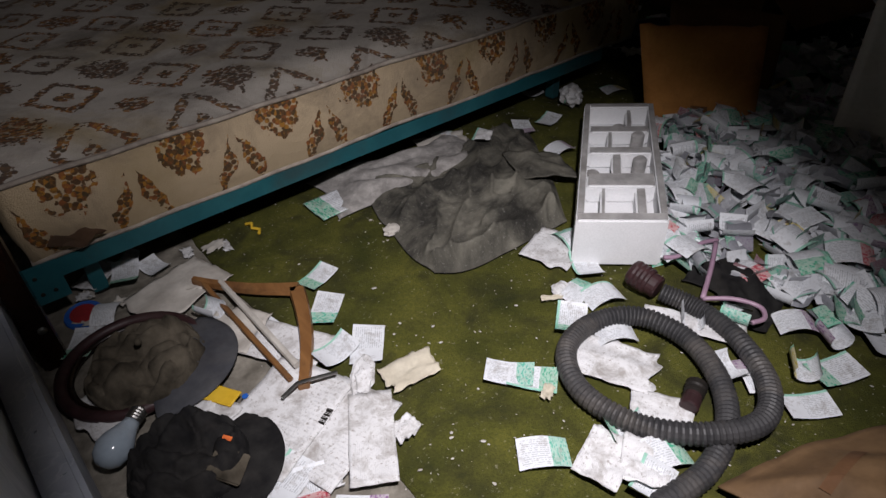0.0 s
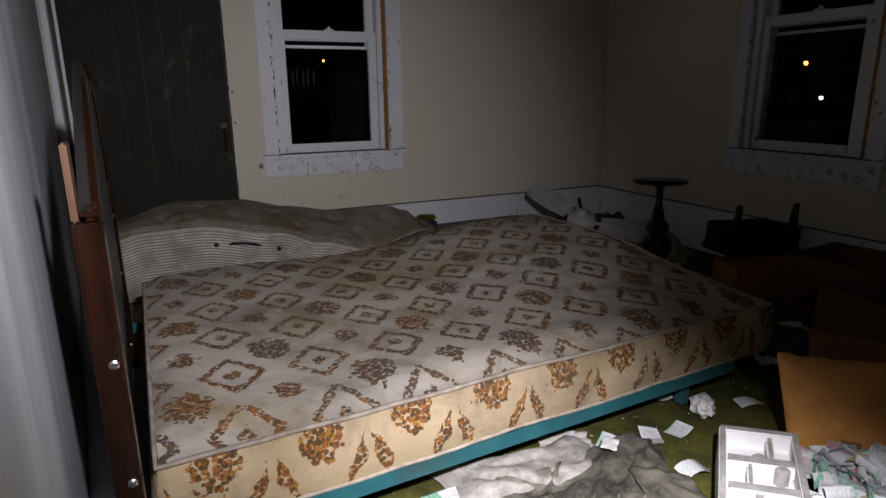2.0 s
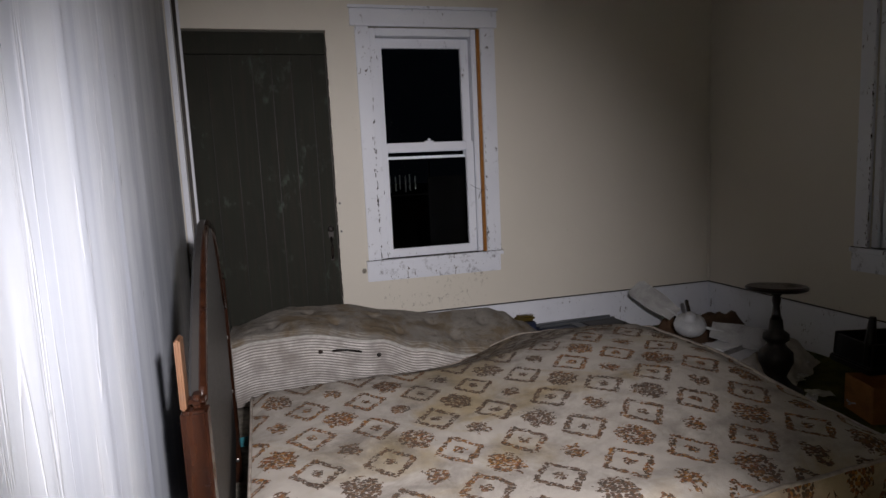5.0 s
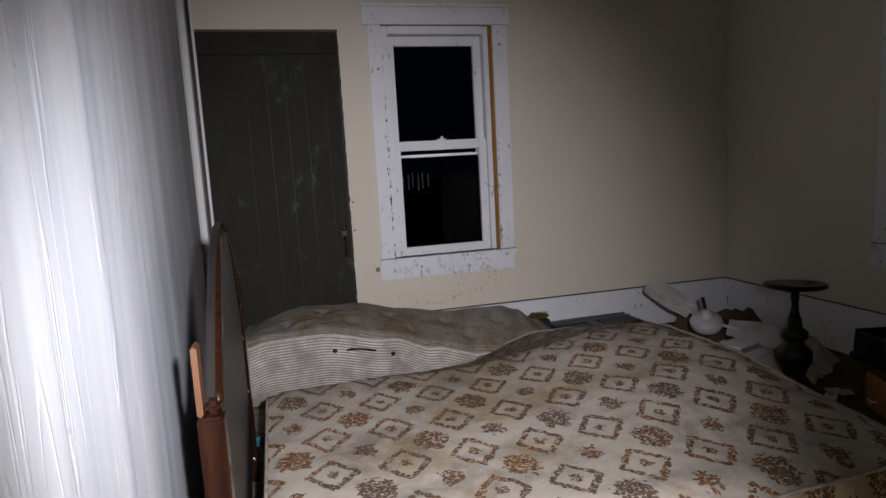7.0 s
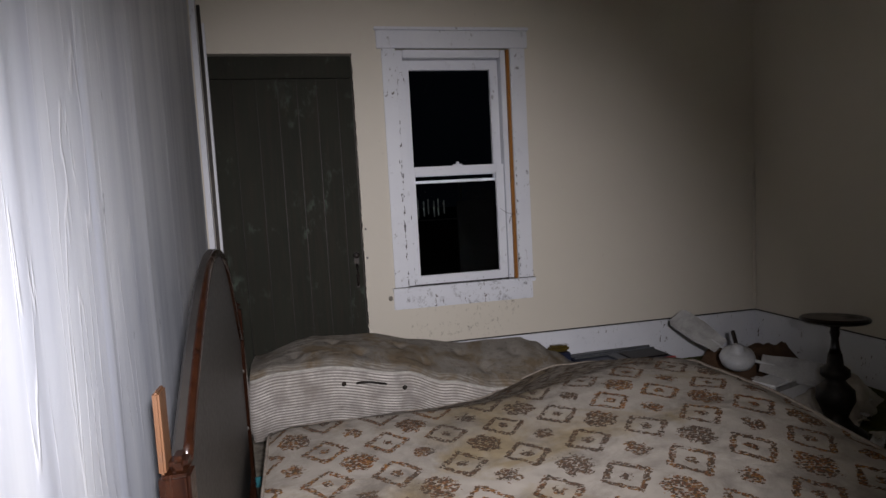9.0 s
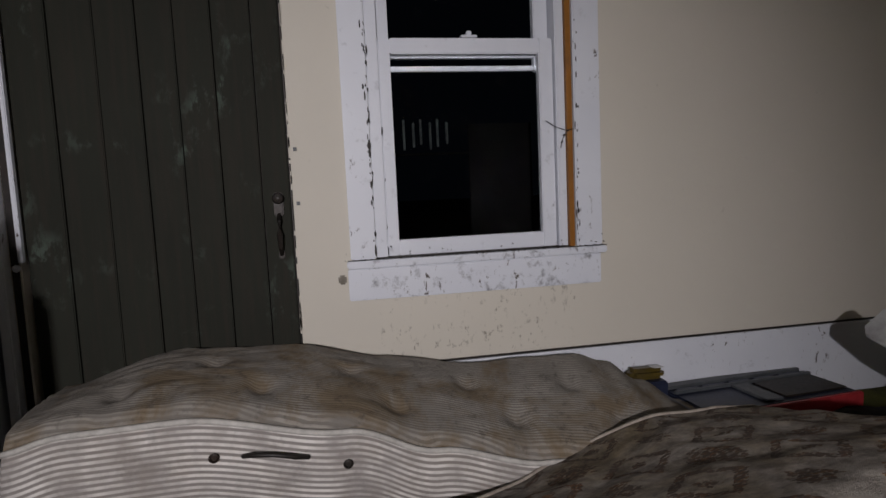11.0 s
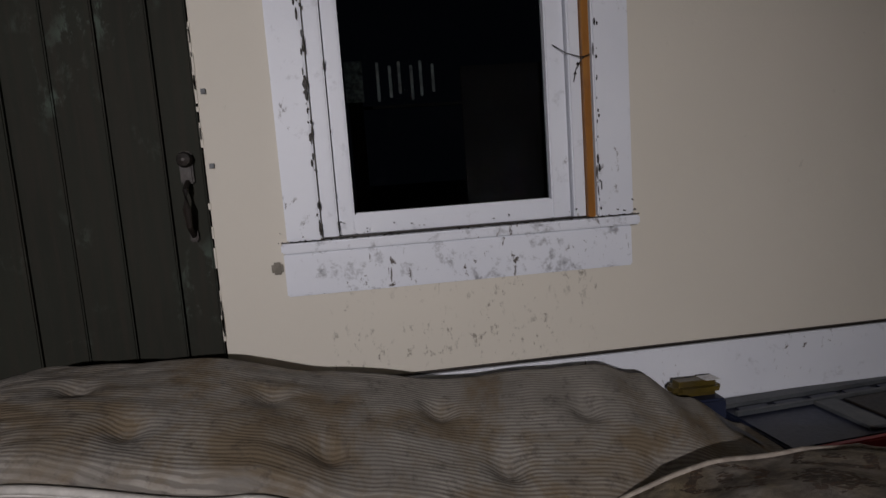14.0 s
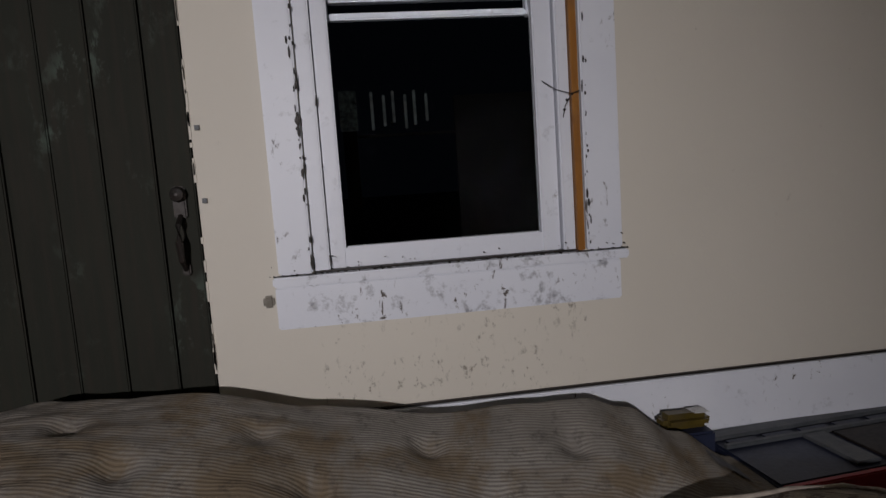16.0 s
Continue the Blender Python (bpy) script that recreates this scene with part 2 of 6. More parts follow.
def ticking(name, across=False):
    """Grey mattress ticking with narrow woven stripes and brown stains."""
    n = Nodes(name)
    obj = n.coord()
    s = n.split(obj)
    wob = n.math("MULTIPLY", n.noise(obj, 5, 3)[0], 0.004 if across else 0.03)
    p = n.math("ADD", n.split(n.coord("UV"))[1] if across else n.math("ADD", s[1], n.math("MULTIPLY", s[0], 0.06)), wob)
    wave = n.math("PINGPONG", n.math("MULTIPLY", p, 1 / (0.0075 if across else 0.0046)), 1.0)
    line = n.ramp(wave, [(0.38, 0.0), (0.62, 1.0)])
    if across:
        a, b, k = (0.24, 0.22, 0.205), (0.68, 0.65, 0.61), 1.0
    else:
        a, b, k = (0.175, 0.160, 0.140), (0.44, 0.41, 0.36), 0.5
    line = n.math("MULTIPLY", line, n.ramp(n.noise(obj, 9, 4)[0], [(0.34, 0.15), (0.62, 1.0)]))
    col = n.mix(n.math("MULTIPLY", line, k), a, b)
    st = n.noise(obj, 4.0, 7, 0.68, 0.5)[0]
    brown = n.ramp(st, [(0.47, 0.0), (0.60, 1.0)])
    col = n.mix(n.math("MULTIPLY", brown, 0.15 if across else 0.68), col, (0.14, 0.095, 0.045))
    grime = n.ramp(n.noise(obj, 24, 8, 0.75)[0], [(0.53, 0.0), (0.68, 1.0)])
    col = n.mix(n.math("MULTIPLY", grime, 0.25 if across else 0.62), col, (0.045, 0.038, 0.032))
    n.bump(n.math("ADD", wave, n.math("MULTIPLY", n.noise(obj, 40, 3)[0], 2.0)), 0.3, 0.003)
    return n.done(col, 0.9, 0, 0.2)


def print_paper(name, joined=False):
    """White label paper: rows of small print, and a coloured end on some sheets."""
    n = Nodes(name)
    rnd = n.island() if joined else n.random()
    uv = n.coord("UV")
    s = n.split(uv)
    u, w = s[0], s[1]
    rows = n.math("FRACT", n.math("MULTIPLY", w, 15.0))
    rowid = n.math("FLOOR", n.math("MULTIPLY", w, 15.0))
    line = n.math("LESS_THAN", rows, 0.45)
    t = n.t.nodes.new("ShaderNodeCombineXYZ")
    n.put(t.inputs[0], n.math("MULTIPLY", u, 26.0))
    n.put(t.inputs[1], n.math("MULTIPLY", rowid, 7.3))
    n.put(t.inputs[2], n.math("MULTIPLY", rnd, 91.0))
    word = n.math("GREATER_THAN", n.noise(t.outputs[0], 1.0, 1)[0], 0.46)
    inside = n.math("MULTIPLY", n.math("GREATER_THAN", u, 0.39), n.math("LESS_THAN", u, 0.93))
    inside = n.math("MULTIPLY", inside, n.math("MULTIPLY", n.math("GREATER_THAN", w, 0.08), n.math("LESS_THAN", w, 0.92)))
    text = n.math("MULTIPLY", n.math("MULTIPLY", line, word), inside)
    white = n.mix(n.noise(n.coord(), 22, 4)[0], (0.56, 0.58, 0.60), (0.74, 0.76, 0.79))
    col = n.mix(n.math("MULTIPLY", text, 0.42), white, (0.13, 0.14, 0.16))
    tint = n.ramp(n.math("FRACT", n.math("MULTIPLY", rnd, 7.13)), [(0.0, (0.05, 0.33, 0.20)), (0.45, (0.06, 0.40, 0.27)), (0.62, (0.45, 0.06, 0.09)), (0.72, (0.20, 0.10, 0.22)), (0.82, (0.55, 0.45, 0.10)), (0.90, (0.10, 0.40, 0.30))], "CONSTANT")
    band = n.math("MULTIPLY", n.math("LESS_THAN", u, 0.36), n.math("GREATER_THAN", n.math("FRACT", n.math("MULTIPLY", rnd, 3.7)), 0.42))
    pict = n.ramp(n.noise(t.outputs[0], 0.9, 2)[0], [(0.42, 0.0), (0.46, 1.0)])
    col = n.mix(band, col, n.mix(n.math("MULTIPLY", pict, 0.45), tint, (0.7, 0.7, 0.66)))
    edge = n.math("MULTIPLY", n.math("GREATER_THAN", w, 0.91), n.math("GREATER_THAN", n.math("FRACT", n.math("MULTIPLY", rnd, 5.3)), 0.4))
    col = n.mix(n.math("MULTIPLY", edge, 0.8), col, (0.20, 0.50, 0.36))
    dirt = n.ramp(n.noise(n.coord(), 48, 6, 0.72)[0], [(0.52, 0.0), (0.68, 1.0)])
    col = n.mix(n.math("MULTIPLY", dirt, 0.5), col, (0.16, 0.13, 0.10))
    if joined:
        col = n.mix(n.math("MULTIPLY", n.math("FRACT", n.math("MULTIPLY", rnd, 11.7)), 0.8), col, (0.125, 0.125, 0.15))
    return n.done(col, 0.55, 0, 0.35)


def letter_paper(name):
    """A dirty letter sheet with faint print and mud specks."""
    n = Nodes(name)
    s = n.split(n.coord("UV"))
    rows = n.math("LESS_THAN", n.math("FRACT", n.math("MULTIPLY", s[1], 26.0)), 0.4)
    inside = n.math("MULTIPLY", n.math("LESS_THAN", s[0], 0.45), n.math("GREATER_THAN", s[0], 0.06))
    word = n.math("GREATER_THAN", n.noise(n.coord("UV", scale=(40, 26, 1)), 1.0, 1)[0], 0.5)
    v = n.coord()
    col = n.mix(n.noise(v, 12, 4)[0], (0.54, 0.54, 0.54), (0.70, 0.70, 0.71))
    col = n.mix(n.math("MULTIPLY", n.math("MULTIPLY", rows, n.math("MULTIPLY", inside, word)), 0.18), col, (0.15, 0.16, 0.2))
    spot = n.ramp(n.noise(v, 150, 4, 0.7)[0], [(0.585, 0.0), (0.64, 1.0)])
    mud = n.ramp(n.noise(v, 26, 7, 0.72, 0.4)[0], [(0.47, 0.0), (0.66, 1.0)])
    col = n.mix(n.math("MULTIPLY", n.math("MAXIMUM", spot, mud), 0.62), col, (0.16, 0.13, 0.10))
    n.bump(n.noise(v, 30, 4)[0], 0.3, 0.004)
    return n.done(col, 0.7, 0, 0.3)


def sooty_canvas():
    """Stiff grey-tan canvas, blackened by soot in broad patches."""
    n = Nodes("sooty_grey_canvas")
    v = n.coord()
    col = n.mix(n.noise(v, 14, 5)[0], (0.085, 0.080, 0.065), (0.26, 0.245, 0.20))
    soot = n.ramp(n.noise(v, 3.6, 7, 0.62, 0.5)[0], [(0.40, 0.0), (0.58, 1.0)])
    col = n.mix(n.math("MULTIPLY", soot, 0.90), col, (0.016, 0.0155, 0.0145))
    lint = n.ramp(n.noise(v, 170, 3, 0.7)[0], [(0.60, 0.0), (0.70, 1.0)])
    col = n.mix(n.math("MULTIPLY", lint, 0.35), col, (0.34, 0.33, 0.30))
    n.bump(n.math("ADD", n.noise(v, 26, 5)[0], n.math("MULTIPLY", n.noise(v, 240, 2)[0], 0.4)), 0.6, 0.006)
    return n.done(col, 0.95, 0, 0.15)


def wood(name, a, b, rough=0.35, dirt=0.3, along=(1, 1, 0.12), spec=0.5):
    n = Nodes(name)
    v = n.coord(scale=along)
    col = n.mix(n.ramp(n.noise(v, 45, 5, 0.6, 0.5)[0], [(0.3, 0.0), (0.7, 1.0)]), a, b)
    worn = n.ramp(n.noise(n.coord(), 8, 6, 0.7)[0], [(0.52, 0.0), (0.7, 1.0)])
    col = n.mix(n.math("MULTIPLY", worn, dirt), col, tuple(c * 0.35 for c in a))
    n.bump(n.noise(v, 90, 3)[0], 0.15, 0.002)
    return n.done(col, n.math("ADD", n.math("MULTIPLY", worn, 0.3), rough), 0, spec)


def glow(name, color, strength):
    n = Nodes(name)
    n.bsdf.inputs["Emission Color"].default_value = (*color, 1)
    n.bsdf.inputs["Emission Strength"].default_value = strength
    return n.done((0.1, 0.1, 0.1), 0.5)


def window_glass():
    n = Nodes("window_glass")
    b = n.bsdf
    b.inputs["Transmission Weight"].default_value = 1.0
    b.inputs["IOR"].default_value = 1.06
    return n.done((0.92, 0.95, 0.96), 0.02, 0, 0.5)


M_WALL, M_SCUFF, M_PANEL, M_TRIM, M_DOOR, M_CARPET = wall_paint(), smudged_paint(), panel_paint(), white_trim(), green_door(), carpet()
M_SUBFLOOR = plain("dirty_bare_floor", (0.11, 0.098, 0.078), (0.30, 0.275, 0.23), 24, 0.9, 0, 0.85, (0.035, 0.03, 0.024), 0.6)
M_CEIL = plain("ceiling_plaster", (0.55, 0.52, 0.46), (0.62, 0.58, 0.52), 3, 0.8)
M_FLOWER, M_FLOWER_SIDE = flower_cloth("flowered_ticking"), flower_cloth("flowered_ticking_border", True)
M_TICK, M_TICK_SIDE = ticking("striped_ticking"), ticking("striped_ticking_border", True)
M_CORD = plain("pale_corded_seam", (0.38, 0.36, 0.33), (0.56, 0.54, 0.50), 30, 0.85, 0, 0.4)
M_STRIP = wood("varnished_orange_strip", (0.22, 0.085, 0.014), (0.34, 0.15, 0.03), 0.35, 0.35)
M_EDGE = wood("red_brown_varnish", (0.007, 0.0026, 0.0016), (0.022, 0.0075, 0.0034), 0.14, 0.5, (1, 1, 0.12), 0.3)
M_FLEECE = plain("matted_grey_lining", (0.20, 0.19, 0.18), (0.40, 0.38, 0.36), 40, 0.95, 0, 0.5, (0.10, 0.09, 0.08), 0.9, (1, 1, 1), 0.1, 220)
M_PIPING = plain("dirty_piping", (0.24, 0.20, 0.17), (0.42, 0.37, 0.31), 30, 0.8)
M_TEAL = plain("chipped_teal_paint", (0.012, 0.085, 0.105), (0.025, 0.13, 0.15), 9, 0.4, 0.0, 0.7, (0.05, 0.045, 0.04), 0.2)
M_HEAD = wood("dark_varnished_wood", (0.004, 0.0018, 0.0013), (0.012, 0.005, 0.0026), 0.28, 0.3)
M_HEAD_FACE = plain("dusty_dark_veneer", (0.011, 0.010, 0.0095), (0.021, 0.019, 0.018), 5, 0.45, 0, 0.3)
M_RAW = wood("raw_orange_wood", (0.06, 0.024, 0.009), (0.105, 0.045, 0.016), 0.5, 0.4)
M_HANGER = wood("old_hanger_wood", (0.13, 0.055, 0.018), (0.24, 0.115, 0.04), 0.45, 0.6, (1, 0.2, 1))
M_IRON = plain("black_iron", (0.012, 0.011, 0.010), (0.03, 0.024, 0.02), 20, 0.5, 0.3, 0.3, (0.06, 0.025, 0.012))
M_STEEL = plain("dull_steel", (0.30, 0.30, 0.29), (0.45, 0.44, 0.42), 30, 0.35, 1.0, 0.3)
M_FOAM = plain("white_foam", (0.74, 0.75, 0.76), (0.82, 0.82, 0.83), 9, 0.8, 0, 0.12, (0.35, 0.33, 0.30), 0.2, (1, 1, 1), 0.3, 260)
M_FOAM_DIRT = plain("soiled_foam_rim", (0.24, 0.235, 0.23), (0.42, 0.41, 0.40), 22, 0.85, 0, 0.6, (0.14, 0.12, 0.10), 0.4)
M_COAT = sooty_canvas()
M_CARD = plain("brown_cardboard", (0.34, 0.145, 0.032), (0.45, 0.205, 0.052), 11, 0.8, 0, 0.6, (0.12, 0.05, 0.02), 0.35)
M_CARD_TAN = plain("tan_cardboard", (0.11, 0.062, 0.028), (0.19, 0.112, 0.052), 11, 0.8, 0, 0.6, (0.07, 0.04, 0.02), 0.3)
# brown cardboard a third as bright, its shade put into the colour; also tape
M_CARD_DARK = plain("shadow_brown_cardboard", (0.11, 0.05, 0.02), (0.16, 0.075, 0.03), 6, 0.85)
M_WHITEBOX = plain("white_enamel_panel", (0.68, 0.66, 0.60), (0.78, 0.76, 0.71), 4, 0.5, 0, 0.3)
M_HOSE = plain("grey_ribbed_plastic", (0.024, 0.024, 0.026), (0.052, 0.050, 0.051), 25, 0.55, 0, 0.5, (0.15, 0.13, 0.11), 0.2)
M_MAROON = plain("maroon_plastic", (0.022, 0.009, 0.010), (0.050, 0.021, 0.023), 30, 0.5)
M_CAP = plain("muddy_olive_cloth", (0.026, 0.022, 0.016), (0.135, 0.115, 0.086), 20, 0.95, 0, 0.7, (0.025, 0.02, 0.014), 0.6, (1, 1, 1), 0.15)
M_BRIM = plain("faded_navy_cloth", (0.035, 0.037, 0.045), (0.065, 0.066, 0.072), 20, 0.9, 0, 0.3)
M_BLACKCLOTH = plain("black_felt", (0.005, 0.005, 0.006), (0.024, 0.023, 0.022), 26, 0.95, 0, 0.4, (0.045, 0.04, 0.035), 0.5, (1, 1, 1), 0.15)
M_LABEL, M_LABEL_HEAP, M_LETTER = print_paper("printed_label_paper"), print_paper("printed_label_heap", True), letter_paper("dirty_letter_paper")
M_PULP = plain("crumpled_grey_paper", (0.40, 0.37, 0.33), (0.58, 0.55, 0.50), 12, 0.85, 0, 0.6, (0.15, 0.12, 0.09), 0.6)
M_NEWS = plain("torn_yellowed_paper", (0.48, 0.43, 0.33), (0.62, 0.57, 0.46), 14, 0.85, 0, 0.3)
M_YELLOW = plain("yellow_card", (0.62, 0.38, 0.02), (0.68, 0.45, 0.04), 10, 0.6)
M_BLUE = plain("blue_plastic", (0.02, 0.10, 0.42), (0.03, 0.14, 0.5), 10, 0.4)
M_RED = plain("red_plastic", (0.26, 0.018, 0.022), (0.38, 0.035, 0.040), 10, 0.45, 0, 0.3)
M_ORANGE = plain("orange_patch", (0.55, 0.10, 0.02), (0.65, 0.15, 0.03), 10, 0.6)
M_PINK = plain("mauve_plastic", (0.30, 0.19, 0.26), (0.38, 0.25, 0.33), 12, 0.4)
M_NAVY = plain("navy_plastic", (0.012, 0.016, 0.035), (0.022, 0.028, 0.055), 12, 0.4, 0, 0.3)
M_GREYPL = plain("dusty_grey_plastic", (0.055, 0.062, 0.07), (0.10, 0.105, 0.11), 12, 0.5, 0, 0.4)
M_BULB = plain("frosted_blue_bulb", (0.30, 0.36, 0.42), (0.38, 0.44, 0.50), 8, 0.15, 0, 0.2, (0.1, 0.1, 0.1), 0.05, (1, 1, 1), 0.6)
M_FAN = plain("dusty_white_enamel", (0.46, 0.47, 0.49), (0.58, 0.59, 0.60), 9, 0.4, 0, 0.4)
M_BLADE = plain("grey_fan_blade", (0.34, 0.34, 0.34), (0.48, 0.48, 0.47), 9, 0.6, 0, 0.5)
M_RAG = plain("brown_rag", (0.055, 0.030, 0.016), (0.10, 0.055, 0.03), 14, 0.95, 0, 0.4)
M_GLASS = window_glass()
M_APRON = white_trim("scuffed_white_board", 0.75, 0.54)
# porch wood in three tones: how bright each part looks is put into its colour
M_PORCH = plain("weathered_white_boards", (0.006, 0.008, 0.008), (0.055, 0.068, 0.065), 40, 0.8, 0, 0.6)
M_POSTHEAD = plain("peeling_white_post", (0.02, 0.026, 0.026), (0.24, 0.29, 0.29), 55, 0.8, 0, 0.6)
# near-black, no sheen: darkness put into the colour so these parts stay unseen
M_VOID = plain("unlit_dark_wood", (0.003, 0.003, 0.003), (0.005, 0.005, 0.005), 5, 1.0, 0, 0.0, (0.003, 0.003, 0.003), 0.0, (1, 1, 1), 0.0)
M_NIGHT = plain("dark_ground", (0.012, 0.014, 0.010), (0.022, 0.024, 0.016), 3, 0.95)

# ---- building helpers ----


def part(name, bm, material, parent=None, label="", smooth=False, mats=()):
    """Links a bmesh, drawn in world places, as one mesh under its thing."""
    me = bpy.data.meshes.new(name)
    bm.normal_update()
    bm.to_mesh(me)
    bm.free()
    me.materials.append(material)
    for extra in mats:
        me.materials.append(extra)
    if smooth:
        me.polygons.foreach_set("use_smooth", [True] * len(me.polygons))
    ob = new(name, me)
    if parent is not None:
        ob.parent = parent
        m = parent.matrix_basis
        if parent.parent is not None:
            m = parent.parent.matrix_basis @ parent.matrix_parent_inverse @ m
        ob.matrix_parent_inverse = m.inverted()
    return tagged(ob, label)


def thing(name, base, label, category, group="", kind=""):
    ob = new(name)
    ob.location = base
    ob.empty_display_size = 0.1
    return tagged(ob, label, category, group, kind)


def box(bm, x0, x1, y0, y1, z0, z1, m=None):
    vs = [bm.verts.new((x, y, z)) for z in (z0, z1) for y in (y0, y1) for x in (x0, x1)]
    if m is not None:
        for v in vs:
            v.co = m @ v.co
    for f in ((0, 2, 3, 1), (4, 5, 7, 6), (0, 1, 5, 4), (2, 6, 7, 3), (0, 4, 6, 2), (1, 3, 7, 5)):
        bm.faces.new([vs[i] for i in f])
    return vs


def boxes(*rows, m=None, bevel=0.0):
    bm = bmesh.new()
    for r in rows:
        box(bm, *r, m=m)
    if bevel:
        bmesh.ops.bevel(bm, geom=bm.edges[:], offset=bevel, segments=2, affect="EDGES")
    return bm


def tube(bm, pts, radius, n=8, closed=False):
    """A round tube along points; radius is a number or a function of the index."""
    pts = [Vector(p) for p in pts]
    rings, up = [], Vector((0, 0, 1))
    for i, p in enumerate(pts):
        a = pts[i - 1] if i or closed else p
        b = pts[(i + 1) % len(pts)] if i + 1 < len(pts) or closed else p
        d = (b - a).normalized()
        side = d.cross(up)
        side = side.normalized() if side.length > 1e-4 else Vector((1, 0, 0))
        top = side.cross(d)
        r = radius(i) if callable(radius) else radius
        rings.append([bm.verts.new(p + (side * math.cos(k * math.tau / n) + top * math.sin(k * math.tau / n)) * r) for k in range(n)])
    last = len(rings) if closed else len(rings) - 1
    for i in range(last):
        a, b = rings[i], rings[(i + 1) % len(rings)]
        for k in range(n):
            bm.faces.new((a[k], a[(k + 1) % n], b[(k + 1) % n], b[k]))
    if not closed:
        bm.faces.new(rings[0][::-1])
        bm.faces.new(rings[-1])
    return bm


def lathe(bm, profile, m, n=24):
    rings = [[bm.verts.new(m @ Vector((r * math.cos(k * math.tau / n), r * math.sin(k * math.tau / n), z))) for k in range(n)] for r, z in profile]
    for a, b in zip(rings, rings[1:]):
        for k in range(n):
            bm.faces.new((a[k], a[(k + 1) % n], b[(k + 1) % n], b[k]))
    bm.faces.new(rings[0][::-1])
    bm.faces.new(rings[-1])
    return bm


def sheet(bm, nu, nv, place, thick=0.0):
    """A grid of nu by nv cells from place(u, v), with UVs; thick gives it a back."""
    uv = bm.loops.layers.uv.verify()
    grids = []
    for k in range(2 if thick else 1):
        grids.append([[bm.verts.new(Vector(place(i / nu, j / nv)) - Vector((0, 0, thick * k))) for j in range(nv + 1)] for i in range(nu + 1)])
    for k, g in enumerate(grids):
        for i in range(nu):
            for j in range(nv):
                ij = [(i, j), (i + 1, j), (i + 1, j + 1), (i, j + 1)]
                if k:
                    ij = ij[::-1]
                f = bm.faces.new([g[a][b] for a, b in ij])
                for loop, (a, b) in zip(f.loops, ij):
                    loop[uv].uv = (a / nu, b / nv)
    if thick:
        a, b = grids
        rim = [(i, 0) for i in range(nu)] + [(nu, j) for j in range(nv)] + [(i, nv) for i in range(nu, 0, -1)] + [(0, j) for j in range(nv, 0, -1)]
        for (i, j), (k, l) in zip(rim, rim[1:] + rim[:1]):
            bm.faces.new((a[i][j], b[i][j], b[k][l], a[k][l]))
    return bm


def rnd(seed):
    return random.Random(seed)


def hills(x, y, z=0.0, s=6.0):
    return noise.noise(Vector((x * s, y * s, z)))


def smooth(a, b, x):
    t = min(1.0, max(0.0, (x - a) / (b - a)))
    return t * t * (3 - 2 * t)

# ---- the room ----
HIGH = 2.62
LEFT_A, LEFT_B = Vector((-1.075, 0.0, 0)), Vector((-0.595, -5.0, 0))
left_dir = (LEFT_B - LEFT_A).normalized()
left_turn = Matrix.Translation(LEFT_A) @ Matrix.Rotation(math.atan2(left_dir.y, left_dir.x), 4, "Z")

# window 1 opening 0.105..0.835 x 0.66..2.16 ; door opening -1.0..-0.163 x 0..2.13
tagged(part("wall_back", boxes(
    (-1.3, -1.0, 0, 0.15, 0, HIGH), (-1.0, -0.163, 0, 0.15, 2.13, HIGH), (-0.163, 0.105, 0, 0.15, 0, HIGH),
    (0.105, 0.835, 0, 0.15, 0.64, 0.66), (0.105, 0.835, 0, 0.15, 2.16, HIGH), (0.835, 2.80, 0, 0.15, 0, HIGH), (0.105, 0.835, 0.004, 0.15, 0, 0.64)), M_WALL),
    "cream painted plaster wall with a window", "wall", kind="structure")
tagged(part("wall_scuffed_patch", boxes((0.105, 0.835, 0.0, 0.0035, 0.0, 0.64)), M_SCUFF), "scuffed cream plaster below the window sill", "wall", kind="structure")
tagged(part("wall_right", boxes(
    (2.65, 2.80, -1.31, 0.0, 0, HIGH), (2.65, 2.80, -2.04, -1.31, 0, 0.68), (2.65, 2.80, -2.04, -1.31, 2.18, HIGH), (2.65, 2.80, -5.15, -2.04, 0, HIGH)), M_WALL),
    "cream painted plaster wall in shadow", "wall", kind="structure")
tagged(part("wall_front", boxes((-1.3, 2.80, -5.15, -5.0, 0, HIGH)), M_WALL), "cream painted plaster wall behind the walker", "wall", kind="structure")
tagged(part("ceiling", boxes((-1.3, 2.80, -5.15, 0.15, HIGH, HIGH + 0.1)), M_CEIL), "plain off-white plaster ceiling", "ceiling", kind="structure")
tagged(part("floor", boxes((-1.3, 2.80, -5.15, 0.15, -0.1, 0.0)), M_SUBFLOOR), "bare dirty grey floor beneath the carpet", "floor", kind="structure")


def build_left_wall():
    bm = bmesh.new()
    long, n = 5.05, 240
    seams = [0.9, 1.7, 2.28, 2.75, 3.12, 3.38]

    def relief(x, z):
        r = 0.002 * noise.noise(Vector((x * 5, z * 0.5, 3)))
        for s in seams:
            d = x - s - 0.012 * noise.noise(Vector((z * 0.9, s, 0)))
            r += 0.0035 * math.exp(-(d / 0.010) ** 2)
        return r

    sheet(bm, n, 10, lambda u, v: left_turn @ Vector((u * long, relief(u * long, v * HIGH), v * HIGH)))
    box(bm, 0, long, -0.15, -0.02, 0, HIGH, left_turn)
    return bm


tagged(part("wall_left", build_left_wall(), M_PANEL, smooth=True), "blue-white streaked wall covering with raised vertical wrinkles", "wall", kind="structure")


